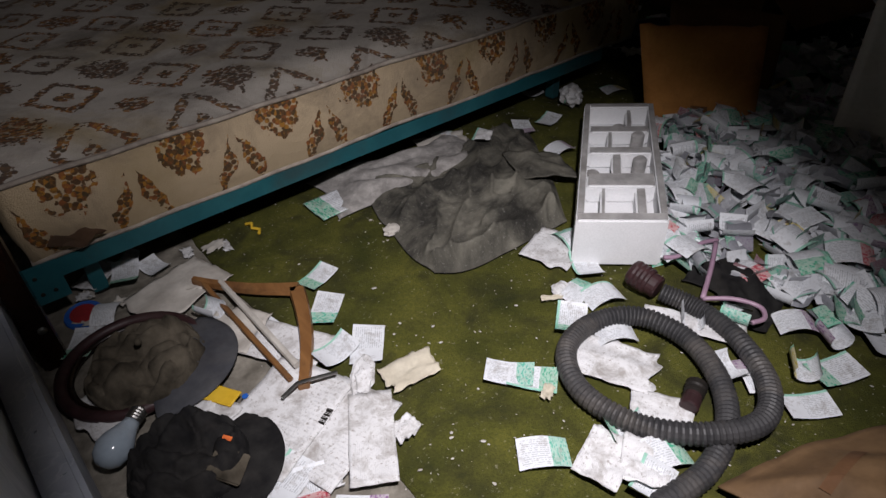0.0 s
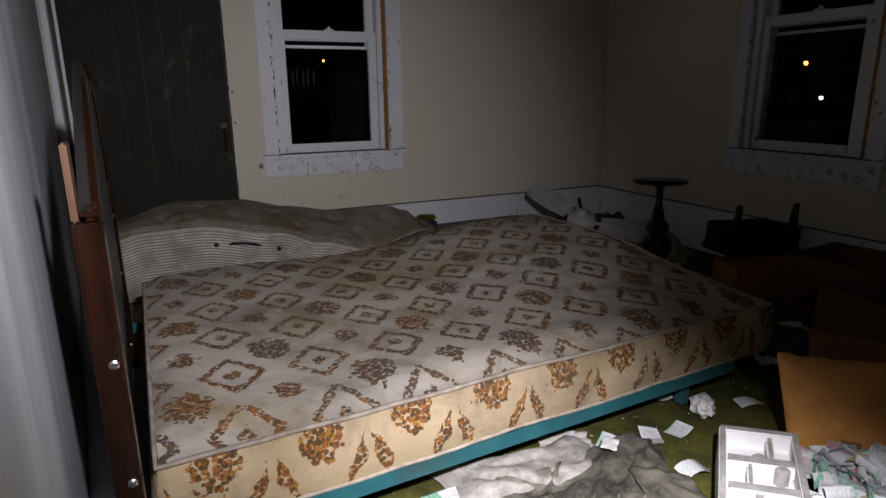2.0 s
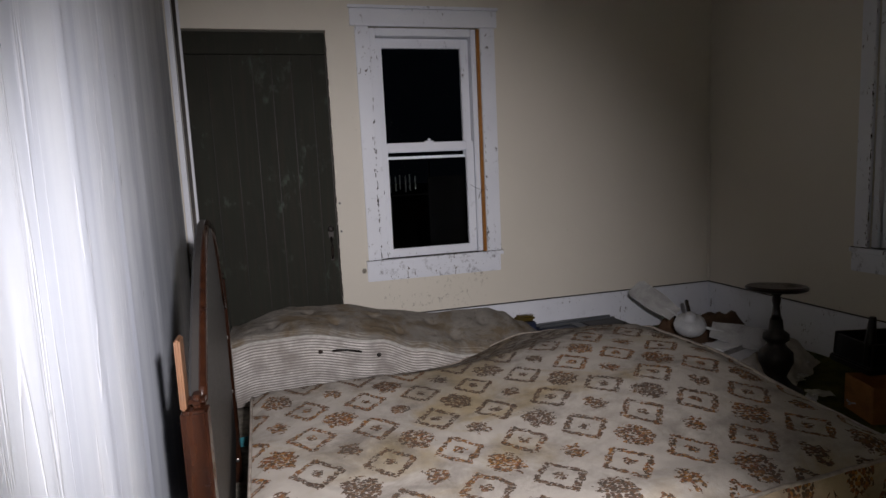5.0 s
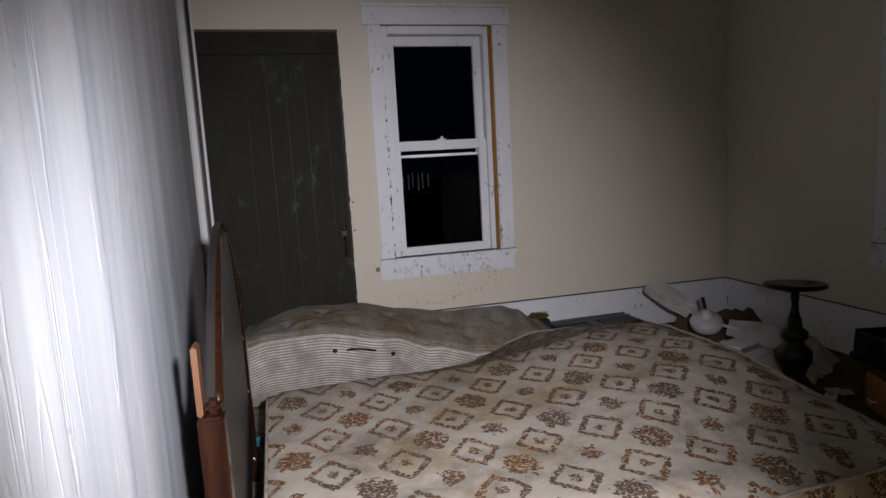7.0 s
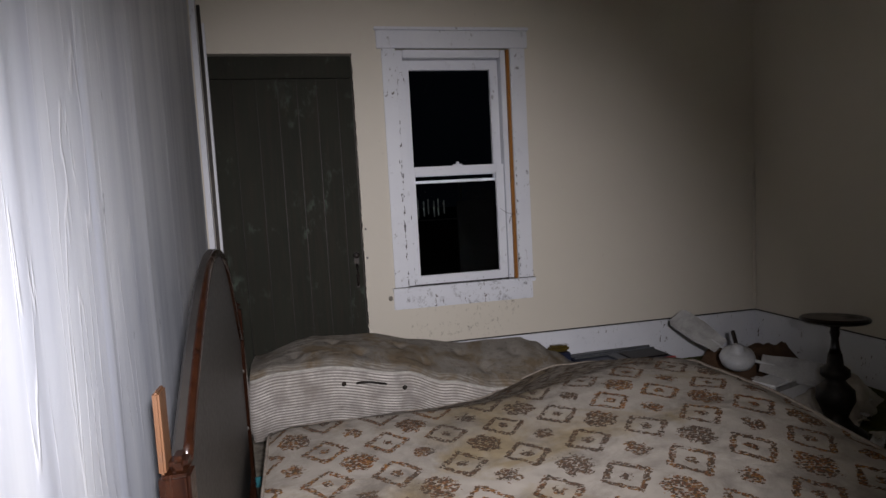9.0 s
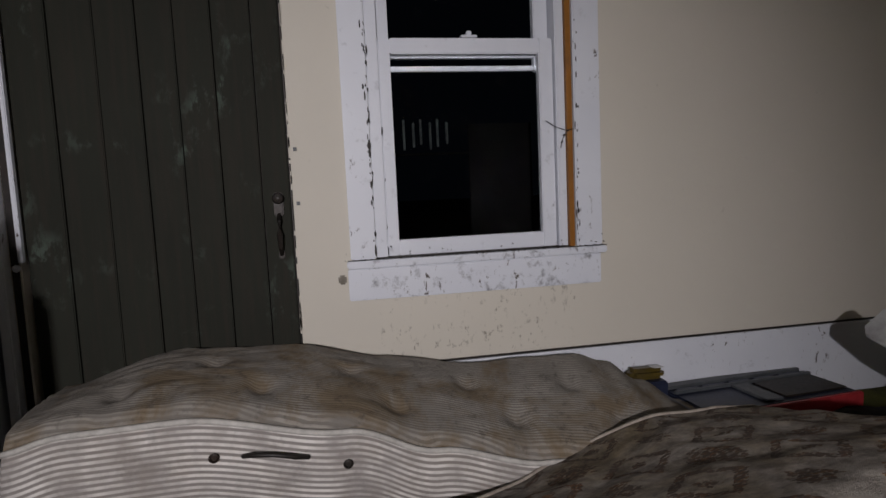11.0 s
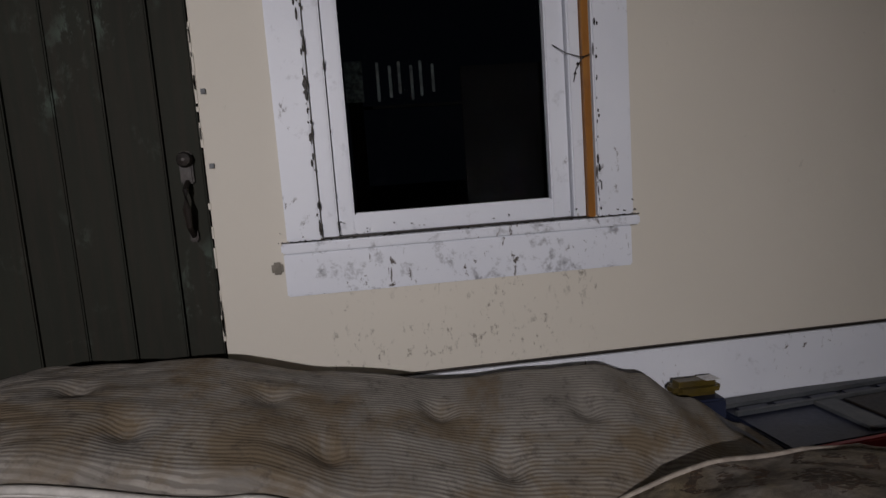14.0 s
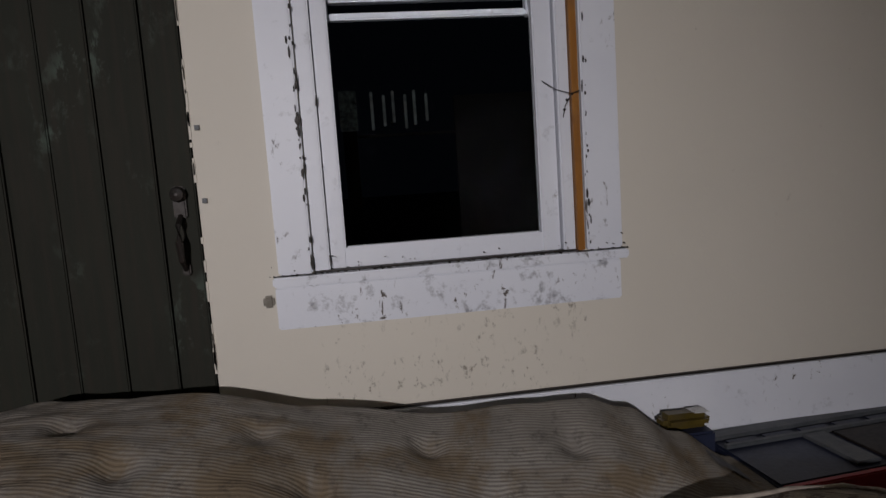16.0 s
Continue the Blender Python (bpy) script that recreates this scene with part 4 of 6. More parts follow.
def build_old_mattress():
    t = thing("old_mattress", (0.15, -0.4, 0.0), "grimy grey striped tufted mattress slumped against the wall", "mattress")
    x0, x1 = -0.845, 1.33

    def top(u, v):
        x = x0 + (x1 - x0) * u
        y = -0.548 + 0.423 * v
        z = ramp_at(FORE, x) * (1 - v) + ramp_at(REAR, x) * v
        z += 0.018 * math.sin(v * math.pi) + (0.007 * hills(x, y, 4.0, 4.5) + 0.005 * abs(hills(x * 0.7, y * 2.0, 7.0, 9)) * (x1 - x)) * smooth(0.0, 0.15, v)
        for a, b in TUFTS:
            d = math.hypot((x - a), (v - b) * 0.42)
            z -= 0.022 * math.exp(-(d / 0.032) ** 2)
        z -= 0.03 * (1 - smooth(0, 0.08, v)) + 0.05 * smooth(0.94, 1.0, v)
        return x + 0.006 * hills(x, y, 3, 10), y, max(0.03, z)

    bm = bmesh.new()
    sheet(bm, 150, 64, top)
    part("top_panel", bm, M_TICK, t, smooth=True)
    bm = bmesh.new()
    rim = [(i / 150, 0) for i in range(150)] + [(1, i / 64) for i in range(64)] + [(1 - i / 150, 1) for i in range(150)] + [(0, 1 - i / 64) for i in range(64)]
    cols, drops = [], []
    for u, v in rim:
        x, y, z = top(u, v)
        out = Vector((0, -1, 0)) if v == 0 else Vector((1, 0, 0)) if u == 1 else Vector((0, 0, 0)) if v == 1 else Vector((-1, 0, 0))
        low = max(0.012, z - 0.34)
        drops.append(z - low)
        cols.append([bm.verts.new(Vector((x, y, z + (low - z) * k / 8)) + out * (0.03 * math.sin(math.pi * k / 8) + 0.003 * hills(x * 1.2, k * 0.3, 6.0))) for k in range(9)])
    uv = bm.loops.layers.uv.verify()
    for i, (a, b) in enumerate(zip(cols, cols[1:] + cols[:1])):
        d0, d1 = drops[i], drops[(i + 1) % len(drops)]
        for k in range(8):
            f = bm.faces.new((a[k], a[k + 1], b[k + 1], b[k]))
            for loop, d, j in zip(f.loops, (d0, d0, d1, d1), (k, k + 1, k + 1, k)):
                loop[uv].uv = (i * 0.02, d * j / 8)
    part("border", bm, M_TICK_SIDE, t, "pale striped border panel", smooth=True)
    part("piping", tube(bmesh.new(), [(top(u, v)[0], top(u, v)[1] - 0.004, top(u, v)[2] + 0.003) for u, v in rim[:150:2]], 0.008, 7), M_CORD, t, "pale corded seam", smooth=True)
    for x, z in ((-0.367, 0.272), (-0.043, 0.214)):
        bm = bmesh.new()
        lathe(bm, [(0.011, 0), (0.013, 0.003), (0.008, 0.006), (0.007, 0.001)], Matrix.Translation((x, -0.577, z + 0.006)) @ pose(0, 0, 0, 90, 0, 0), 14)
        part("vent", bm, M_IRON, t, "black air vent eyelet")
    bm = bmesh.new()
    tube(bm, [(-0.300, -0.574, 0.272), (-0.272, -0.589, 0.278), (-0.225, -0.597, 0.276), (-0.170, -0.591, 0.261), (-0.140, -0.574, 0.249)], lambda i: 0.006 + 0.001 * (i % 2), 8)
    part("cord_handle", bm, M_IRON, t, "frayed dark cord handle", smooth=True)
    bm = bmesh.new()
    sheet(bm, 8, 4, lambda u, v: (lambda p: (p[0], p[1], p[2] + 0.004))(top(0.868 + 0.036 * u, 0.60 + 0.16 * v + 0.02 * math.sin(u * 5))))
    part("tear", bm, M_IRON, t, "black torn hole")


build_old_mattress()

# ---- litter on the floor near the bed ----
FLOOR = 0.012


def label_mesh(seed, long, wide, bend, twist):
    """A can label: a strip of paper curled about its short side."""
    bm = bmesh.new()

    def place(u, v):
        a = (u - 0.5) * bend
        rad = long / max(0.05, abs(bend))
        x = rad * math.sin(a) if abs(bend) > 0.05 else (u - 0.5) * long
        z = rad * (1 - math.cos(a)) * (1 if bend > 0 else -1)
        if bend < 0:
            z += rad * (1 - math.cos(bend / 2))
        z += 0.006 * twist * (u - 0.5) * (v - 0.5) + 0.0015 * hills(u, v, seed, 3)
        return x, (v - 0.5) * wide, z + 0.003

    sheet(bm, 10, 3, place)
    me = bpy.data.meshes.new("can_label")
    bm.to_mesh(me)
    bm.free()
    me.materials.append(M_LABEL)
    me.polygons.foreach_set("use_smooth", [True] * len(me.polygons))
    return me


label_kinds = [label_mesh(i, long, wide, bend, tw) for i, (long, wide, bend, tw) in enumerate((
    (0.115, 0.070, 0.5, 1), (0.110, 0.072, 1.4, 0), (0.115, 0.070, 2.6, 1), (0.105, 0.070, -0.7, 2), (0.115, 0.072, -1.6, 0),
    (0.110, 0.068, 4.2, 0), (0.120, 0.075, 0.25, 3), (0.100, 0.060, -2.6, 1), (0.115, 0.070, 5.4, 0)))]


def can_label(kind, x, y, z, turn, rx=0.0, ry=0.0, size=1.0):
    ob = new("can_label", label_kinds[kind])
    ob.matrix_basis = pose(x, y, z, rx, ry, turn) @ Matrix.Scale(size, 4)
    flat = "loose printed can label lying nearly flat on the carpet" if kind in (0, 6) else "curled printed can label lying on the carpet"
    return tagged(ob, flat, "label", "scattered can labels")


LABELS = [
    (0, -0.190, -2.944, 23), (6, -0.226, -3.050, 47), (1, -0.273, -3.175, 10), (6, -0.211, -3.194, 55), (6, -0.018, -3.459, 131), (0, -0.045, -3.425, 133),
    (3, -0.115, -3.585, -35), (4, 0.028, -3.707, -20), (2, 0.262, -3.668, 72), (3, 0.300, -3.705, 56), (4, 0.250, -3.390, -16), (5, 0.375, -3.752, -54),
    (0, 0.310, -3.800, -33), (4, 0.482, -3.686, -41), (5, 0.492, -3.746, -33), (1, 0.146, -3.400, 40), (4, 0.185, -3.480, -30), (6, 0.676, -2.690, 60),
    (0, 0.778, -2.702, 20), (2, 0.930, -2.660, 50), (1, 0.880, -2.515, -29), (3, 1.126, -2.674, -16), (4, 0.655, -2.876, -7), (6, 0.531, -2.666, 35),
    (3, 0.450, -2.576, -18), (5, -0.423, -2.912, 30), (1, -0.535, -2.662, 70), (3, 0.985, -2.610, 25), (0, -0.661, -2.834, 60), (2, -0.03, -3.73, 15),
    (6, -0.469, -3.372, 27), (1, 0.30, -3.30, 60), (4, 0.345, -3.205, 80), (3, 0.225, -3.345, 10), (5, 0.33, -3.55, -52), (0, 0.42, -3.79, -20), (2, 0.02, -3.64, -25),
    (8, 0.40, -3.60, 20), (1, 0.56, -3.82, -40), (5, 0.53, -3.62, 12)]
for i, (kind, x, y, turn) in enumerate(LABELS):
    can_label(kind, x, y, FLOOR + 0.004 + 0.0015 * (i % 3), turn, size=0.76 + 0.03 * (i % 4))


HEAP = [(0.45, -3.36), (0.93, -2.99), (1.18, -3.02), (1.45, -2.88), (2.05, -3.05), (2.05, -3.75), (1.2, -3.9), (0.55, -3.76)]


def in_heap(x, y):
    inside = False
    for (a, b), (c, d) in zip(HEAP, HEAP[1:] + HEAP[:1]):
        if (b > y) != (d > y) and x < a + (y - b) * (c - a) / (d - b):
            inside = not inside
    return inside


def heap_height(x, y):
    return FLOOR + 0.055 * smooth(0.45, 1.15, x) * smooth(-4.0, -3.4, y) + 0.02 * max(0, hills(x, y, 1, 5))


r = rnd(21)
spots = []
while len(spots) < 210:
    x, y = r.uniform(0.45, 1.45), r.uniform(-3.82, -2.9)
    if in_heap(x, y):
        spots.append((x, y))
for x, y in spots:
    can_label(r.choice((1, 2, 4, 4, 5, 7, 7, 8, 3)), x, y, heap_height(x, y) + r.uniform(0.006, 0.03), r.uniform(0, 360), r.gauss(0, 11), r.gauss(0, 11), r.uniform(0.80, 1.0))


def build_heap():
    bm = bmesh.new()
    r = rnd(22)
    n = 0
    while n < 900:
        x, y = r.uniform(0.45, 2.05), r.uniform(-3.9, -2.85)
        if not in_heap(x, y):
            continue
        n += 1
        long, wide, bend = r.uniform(0.075, 0.115), r.uniform(0.048, 0.070), r.choice((0.9, 1.6, 2.2, -1.4, -2.0, -2.6, 3.2, 4.4, 5.2))
        m = pose(x, y, heap_height(x, y) + r.uniform(-0.002, 0.016), r.gauss(0, 14), r.gauss(0, 14), r.uniform(0, 360))
        rad = long / abs(bend)

        def place(u, v, m=m, rad=rad, bend=bend, wide=wide):
            a = (u - 0.5) * bend
            return m @ Vector((rad * math.sin(a), (v - 0.5) * wide, rad * (1 - math.cos(a)) * (1 if bend > 0 else -1) + (0 if bend > 0 else rad * (1 - math.cos(bend / 2)))))

        sheet(bm, 6, 1, place)
    return tagged(part("paper_heap", bm, M_LABEL_HEAP, smooth=True), "heap of grey and white crumpled printed labels", "paper", kind="stuff")


build_heap()


def paper(name, label, x, y, w, h, turn, mat, lift=0.0, crumple=0.004, torn=0.0, seed=1, category="paper"):
    """A loose sheet with a wavy, uneven outline."""
    bm = bmesh.new()
    m = pose(x, y, FLOOR + lift, 0, 0, turn)

    def place(u, v):
        e = torn * (noise.noise(Vector((u * 4 + seed, v * 4, 0))) * (1 if u in (0, 1) or v in (0, 1) else 0.2))
        return m @ Vector(((u - 0.5) * w + e, (v - 0.5) * h + e * 0.7, crumple * (1.2 + noise.noise(Vector((u * 3 + seed * 3, v * 3, seed)))) + crumple * 0.5 * noise.noise(Vector((u * 9, v * 9, seed)))))

    sheet(bm, 16, 16, place, 0.0012)
    ob = part(name, bm, mat, smooth=True)
    return tagged(ob, label, category, "loose papers")


letter = paper("letter", "mud-specked printed letter sheet on the bare floor", -0.415, -3.245, 0.165, 0.225, 118, M_LETTER, 0.006, 0.004, 0.002, 2)
paper("letter", "second white letter sheet under the first", -0.355, -3.335, 0.13, 0.20, 112, M_LETTER, 0.002, 0.004, 0.003, 3)
paper("envelope", "long soiled paper envelope lying on the floor", -0.318, -3.385, 0.185, 0.078, 61, M_LETTER, 0.009, 0.004, 0.002, 4)
paper("letter", "white sheet beneath the wooden hanger", -0.335, -3.095, 0.10, 0.16, 34, M_LETTER, 0.002, 0.004, 0.003, 5)
paper("torn_paper", "torn yellowed newsprint scrap on the carpet", -0.184, -3.303, 0.105, 0.068, -6, M_NEWS, 0.004, 0.006, 0.016, 6)
paper("torn_paper", "grimy torn white sheet inside the hose loop", 0.125, -3.525, 0.155, 0.105, -62, M_LETTER, 0.004, 0.006, 0.014, 7)
paper("torn_paper", "second dirty sheet inside the hose loop", 0.100, -3.652, 0.075, 0.105, 33, M_LETTER, 0.006, 0.005, 0.006, 8)
paper("leaflet", "white printed strip under the ribbed hose", 0.325, -3.560, 0.195, 0.06, -58, M_LETTER, 0.006, 0.004, 0.003, 9)
paper("booklet", "open white booklet with a burnt edge", -0.048, -3.655, 0.10, 0.075, 20, M_LETTER, 0.010, 0.008, 0.004, 10)
paper("booklet", "open white booklet page beside the hose", -0.005, -3.700, 0.085, 0.075, 35, M_LETTER, 0.012, 0.008, 0.004, 11)
paper("carton", "flat white and purple printed carton near the coat", -0.005, -2.695, 0.14, 0.105, 4, M_LABEL, 0.004, 0.004, 0.002, 12, "carton")
paper("torn_paper", "white torn sheet beside the foam block", 0.295, -3.205, 0.13, 0.12, 20, M_LETTER, 0.004, 0.005, 0.02, 13)
paper("torn_paper", "large grey torn sheet on the bare floor", -0.455, -2.785, 0.20, 0.14, 20, M_PULP, 0.002, 0.006, 0.02, 14)
paper("torn_paper", "crumpled paper by the skirting wall", -0.675, -3.055, 0.06, 0.15, 15, M_LETTER, 0.003, 0.006, 0.012, 15)
paper("torn_paper", "crushed white paper under the caps", -0.545, -3.175, 0.13, 0.09, 20, M_LETTER, 0.003, 0.008, 0.016, 16)
paper("torn_paper", "pale paper scrap under the cap brim", -0.405, -2.985, 0.12, 0.12, 40, M_PULP, 0.002, 0.006, 0.015, 17)
paper("torn_paper", "white scrap near the bed leg", -0.585, -2.615, 0.10, 0.06, 40, M_LETTER, 0.003, 0.006, 0.012, 18)
paper("yellow_card", "small bright yellow card under the cap brim", -0.492, -3.142, 0.035, 0.075, 34, M_YELLOW, 0.016, 0.002, 0.0, 19, "card")
paper("blue_card", "small blue plastic card under the letter", -0.475, -3.285, 0.07, 0.03, 120, M_BLUE, 0.004, 0.002, 0.0, 20, "card")
paper("torn_paper", "white torn strip by the envelope", -0.265, -3.405, 0.05, 0.04, 10, M_LETTER, 0.006, 0.004, 0.012, 21)
paper("torn_paper", "pale sheet poking from under the bed", 0.42, -2.60, 0.16, 0.09, -15, M_PULP, 0.003, 0.006, 0.012, 22)
paper("torn_paper", "small white scrap on the coat", 0.475, -2.735, 0.06, 0.045, 40, M_LETTER, 0.062, 0.003, 0.004, 23)
paper("torn_paper", "burnt-brown paper crumb on the carpet", -0.02, -3.50, 0.035, 0.02, 30, M_NEWS, 0.005, 0.004, 0.008, 24)
paper("torn_paper", "small cream paper strip on the carpet", 0.165, -3.325, 0.045, 0.014, -30, M_NEWS, 0.005, 0.004, 0.006, 25)


bm = bmesh.new()
bar = pose(-0.372, -3.318, FLOOR + 0.017, 0, 0, 30)
for i, w in enumerate((0.002, 0.001, 0.003, 0.001, 0.002, 0.001, 0.003, 0.002)):
    box(bm, 0.0042 * i, 0.0042 * i + w, 0, 0.012, 0, 0.0006, bar)
part("barcode", bm, M_IRON, letter, "printed black barcode")
part("printed_mark", lathe(bmesh.new(), [(0.001, 0), (0.006, 0), (0.006, 0.0006), (0.001, 0.0007)], pose(-0.455, -3.175, FLOOR + 0.0165), 16), M_BLUE, letter, "small round blue printed mark")


def build_crumple(x, y, long, wide, high, turn, mat, label, seed):
    bm = bmesh.new()
    m = pose(x, y, FLOOR + high * 0.5, 0, 0, turn)
    bmesh.ops.create_icosphere(bm, subdivisions=3, radius=1.0)
    for v in bm.verts:
        k = 1 + 0.35 * noise.noise(v.co * 2.3 + Vector((seed, 0, 0))) + 0.18 * noise.noise(v.co * 6 + Vector((0, seed, 0)))
        p = v.co * k
        v.co = m @ Vector((p.x * long / 2, p.y * wide / 2, max(-0.95, p.z) * high / 2))
    return tagged(part("crumpled_paper", bm, mat), label, "paper", "crumpled wads")


build_crumple(-0.262, -3.262, 0.10, 0.045, 0.022, 52, M_LETTER, "crumpled foil-white wrapper beside the labels", 3)
build_crumple(0.20, -3.315, 0.045, 0.03, 0.02, 10, M_LETTER, "crumpled white tissue on the carpet", 5)
build_crumple(0.93, -2.655, 0.10, 0.07, 0.07, 40, M_LETTER, "crumpled white paper wad near the bed leg", 7)
build_crumple(0.04, -2.90, 0.05, 0.035, 0.02, 20, M_PULP, "grey paper wad by the coat", 9)


def build_crumbs():
    """Specks of plaster and paper trodden into the carpet."""
    bm = bmesh.new()
    r = rnd(31)
    for i in range(1700):
        x, y = r.uniform(-0.65, 1.3), r.uniform(-3.95, -2.5)
        k = 0.0008 + 0.0030 * r.random() ** 5
        lathe(bm, [(k * 0.7, 0), (k, 0.4 * k), (k * 0.4, k)], Matrix.Translation((x, y, 0.0095 if x > -0.30 else 0.001)) @ pose(0, 0, 0, 0, 0, r.uniform(0, 90)) @ Matrix.Diagonal((1, r.uniform(0.5, 2.2), 0.8, 1)), 5)
    return tagged(part("plaster_crumbs", bm, M_PULP), "pale plaster crumbs and lint trodden into the carpet", "debris", kind="stuff")


build_crumbs()
bm = bmesh.new()
tube(bm, [(-0.232, -2.63, 0.014), (-0.222, -2.645, 0.02), (-0.228, -2.66, 0.016), (-0.214, -2.675, 0.014), (-0.222, -2.69, 0.014)], 0.004, 6)
tagged(part("yellow_scrap", bm, M_YELLOW), "twisted yellow plastic scrap on the carpet", "scrap")


def build_hanger():
    t = thing("wooden_hanger", (-0.33, -3.0, FLOOR), "worn brown wooden clothes hanger lying on papers", "hanger")
    a, apex, b = Vector((-0.418, -2.790, 0.03)), Vector((-0.250, -2.965, 0.03)), Vector((-0.362, -3.222, 0.03))

    def arm(p, q, w0, w1):
        bm = bmesh.new()
        d = (q - p).normalized()
        side = Vector((-d.y, d.x, 0))
        rows = []
        for i in range(13):
            f = i / 12
            c = p.lerp(q, f) + side * (0.012 * math.sin(f * math.pi))
            w = w0 + (w1 - w0) * f
            rows.append([bm.verts.new(c + side * sx * w / 2 + Vector((0, 0, sz))) for sx, sz in ((-1, -0.004), (-0.8, 0.007), (0.8, 0.007), (1, -0.004), (0.8, -0.009), (-0.8, -0.009))])
        for r0, r1 in zip(rows, rows[1:]):
            for k in range(6):
                bm.faces.new((r0[k], r0[(k + 1) % 6], r1[(k + 1) % 6], r1[k]))
        bm.faces.new(rows[0][::-1])
        bm.faces.new(rows[-1])
        return bm

    part("arm", arm(apex, a, 0.036, 0.014), M_HANGER, t)
    part("arm", arm(apex, b, 0.036, 0.022), M_HANGER, t)
    part("trouser_bar", tube(bmesh.new(), [a + Vector((0.012, -0.01, 0)), b + Vector((-0.012, 0.03, 0))], 0.006, 8), M_HANGER, t)
    part("trouser_bar", tube(bmesh.new(), [a + Vector((0.045, -0.05, 0.004)), b + Vector((0.012, 0.05, 0.004))], 0.007, 8), M_PULP, t, "pale dowel bar")
    bm = bmesh.new()
    tube(bm, [b + Vector((-0.045, -0.008, 0.01)), b + Vector((-0.01, 0.0, 0.016)), b + Vector((0.03, -0.012, 0.016)), b + Vector((0.06, -0.02, 0.013))], 0.0035, 6)
    part("hook", bm, M_STEEL, t, "tarnished bent hook")


build_hanger()


def cap_mesh(m, rx, ry, high, seed, n=64):
    """A slumped cloth cap crown: a squashed dome with dents and folds."""
    bm = bmesh.new()
    rings = []
    for j in range(25):
        f = j / 24
        rad = math.sin(math.pi / 2 * min(1, f * 1.02))
        z = high * (1 - f ** 2.6)
        ring = []
        for k in range(n):
            a = k * math.tau / n
            w = 1 + 0.06 * noise.noise(Vector((math.cos(a) * 2 + seed, math.sin(a) * 2, f * 2)))
            dz = 0.026 * noise.noise(Vector((math.cos(a) * 2.6 * f, math.sin(a) * 2.6 * f, seed))) - 0.034 * (1 - abs(noise.noise(Vector((math.cos(a) * 3.4 * f + 5, math.sin(a) * 3.4 * f, seed * 2))))) ** 5 + 0.005 * noise.noise(Vector((math.cos(a) * 14 * f, math.sin(a) * 14 * f, seed * 3)))
            ring.append(bm.verts.new(m @ Vector((rx * rad * w * math.cos(a), ry * rad * w * math.sin(a), max(0.001, z + dz * (1 - f ** 4))))))
        rings.append(ring)
    for a, b in zip(rings, rings[1:]):
        for k in range(n):
            bm.faces.new((a[k], b[k], b[(k + 1) % n], a[(k + 1) % n]))
    bmesh.ops.remove_doubles(bm, verts=bm.verts, dist=0.0003)
    return bm


def brim_mesh(m, inner, wide, reach):
    bm = bmesh.new()

    def place(u, v):
        a = (u - 0.5) * 2.3
        rad = inner + reach * v * math.cos(a * 0.62)
        return m @ Vector((rad * math.cos(a), rad * math.sin(a) * wide, 0.016 - 0.010 * v + 0.006 * math.cos(a * 2) * v))

    return sheet(bm, 20, 6, place, 0.004)


def build_caps():
    m = pose(-0.572, -2.985, 0.026, 0, 0, -35)
    t = thing("baseball_cap", (-0.572, -2.985, 0.02), "muddy crushed olive cloth cap lying in a round frame", "cap")
    part("crown", cap_mesh(m, 0.108, 0.112, 0.060, 4), M_CAP, t, smooth=True)
    part("brim", brim_mesh(m, 0.085, 0.95, 0.085), M_BRIM, t, "stiff faded navy brim", smooth=True)
    bm = bmesh.new()
    bmesh.ops.create_uvsphere(bm, u_segments=10, v_segments=6, radius=0.007, matrix=m @ Matrix.Translation((0, 0, 0.062)))
    part("button", bm, M_CAP, t, smooth=True)
    t = thing("baseball_cap", (-0.575, -3.25, 0.014), "crumpled black cap with a grey patch on papers", "cap")
    m = pose(-0.580, -3.250, 0.018, 0, 0, -42)
    part("crown", cap_mesh(m, 0.098, 0.088, 0.075, 9), M_BLACKCLOTH, t, smooth=True)
    part("brim", brim_mesh(m, 0.078, 0.95, 0.075), M_BLACKCLOTH, t, smooth=True)
    bm = boxes((0.03, 0.085, -0.045, 0.01, 0.055, 0.060), m=m @ pose(0, 0, 0.016, 0, 28, 0), bevel=0.002)
    part("patch", bm, M_CAP, t, "grey-brown stitched patch")
    bm = boxes((0.035, 0.050, 0.012, 0.020, 0.078, 0.081), m=m @ pose(0, 0, 0.004, 0, 22, 0), bevel=0.001)
    part("tag", bm, M_ORANGE, t, "torn orange tag")


build_caps()


def build_hoop():
    t = thing("round_frame", (-0.60, -2.96, FLOOR), "dark maroon round wooden frame lying around the cap", "frame")
    pts = [(-0.592 + 0.128 * math.cos(a * math.tau / 64), -2.958 + 0.128 * math.sin(a * math.tau / 64), 0.024) for a in range(64)]
    part("outer_ring", tube(bmesh.new(), pts, 0.012, 10, True), M_MAROON, t, smooth=True)
    pts = [(-0.592 + 0.112 * math.cos(a * math.tau / 64), -2.958 + 0.112 * math.sin(a * math.tau / 64), 0.021) for a in range(64)]
    part("inner_ring", tube(bmesh.new(), pts, 0.006, 8, True), M_HEAD, t, smooth=True)


build_hoop()


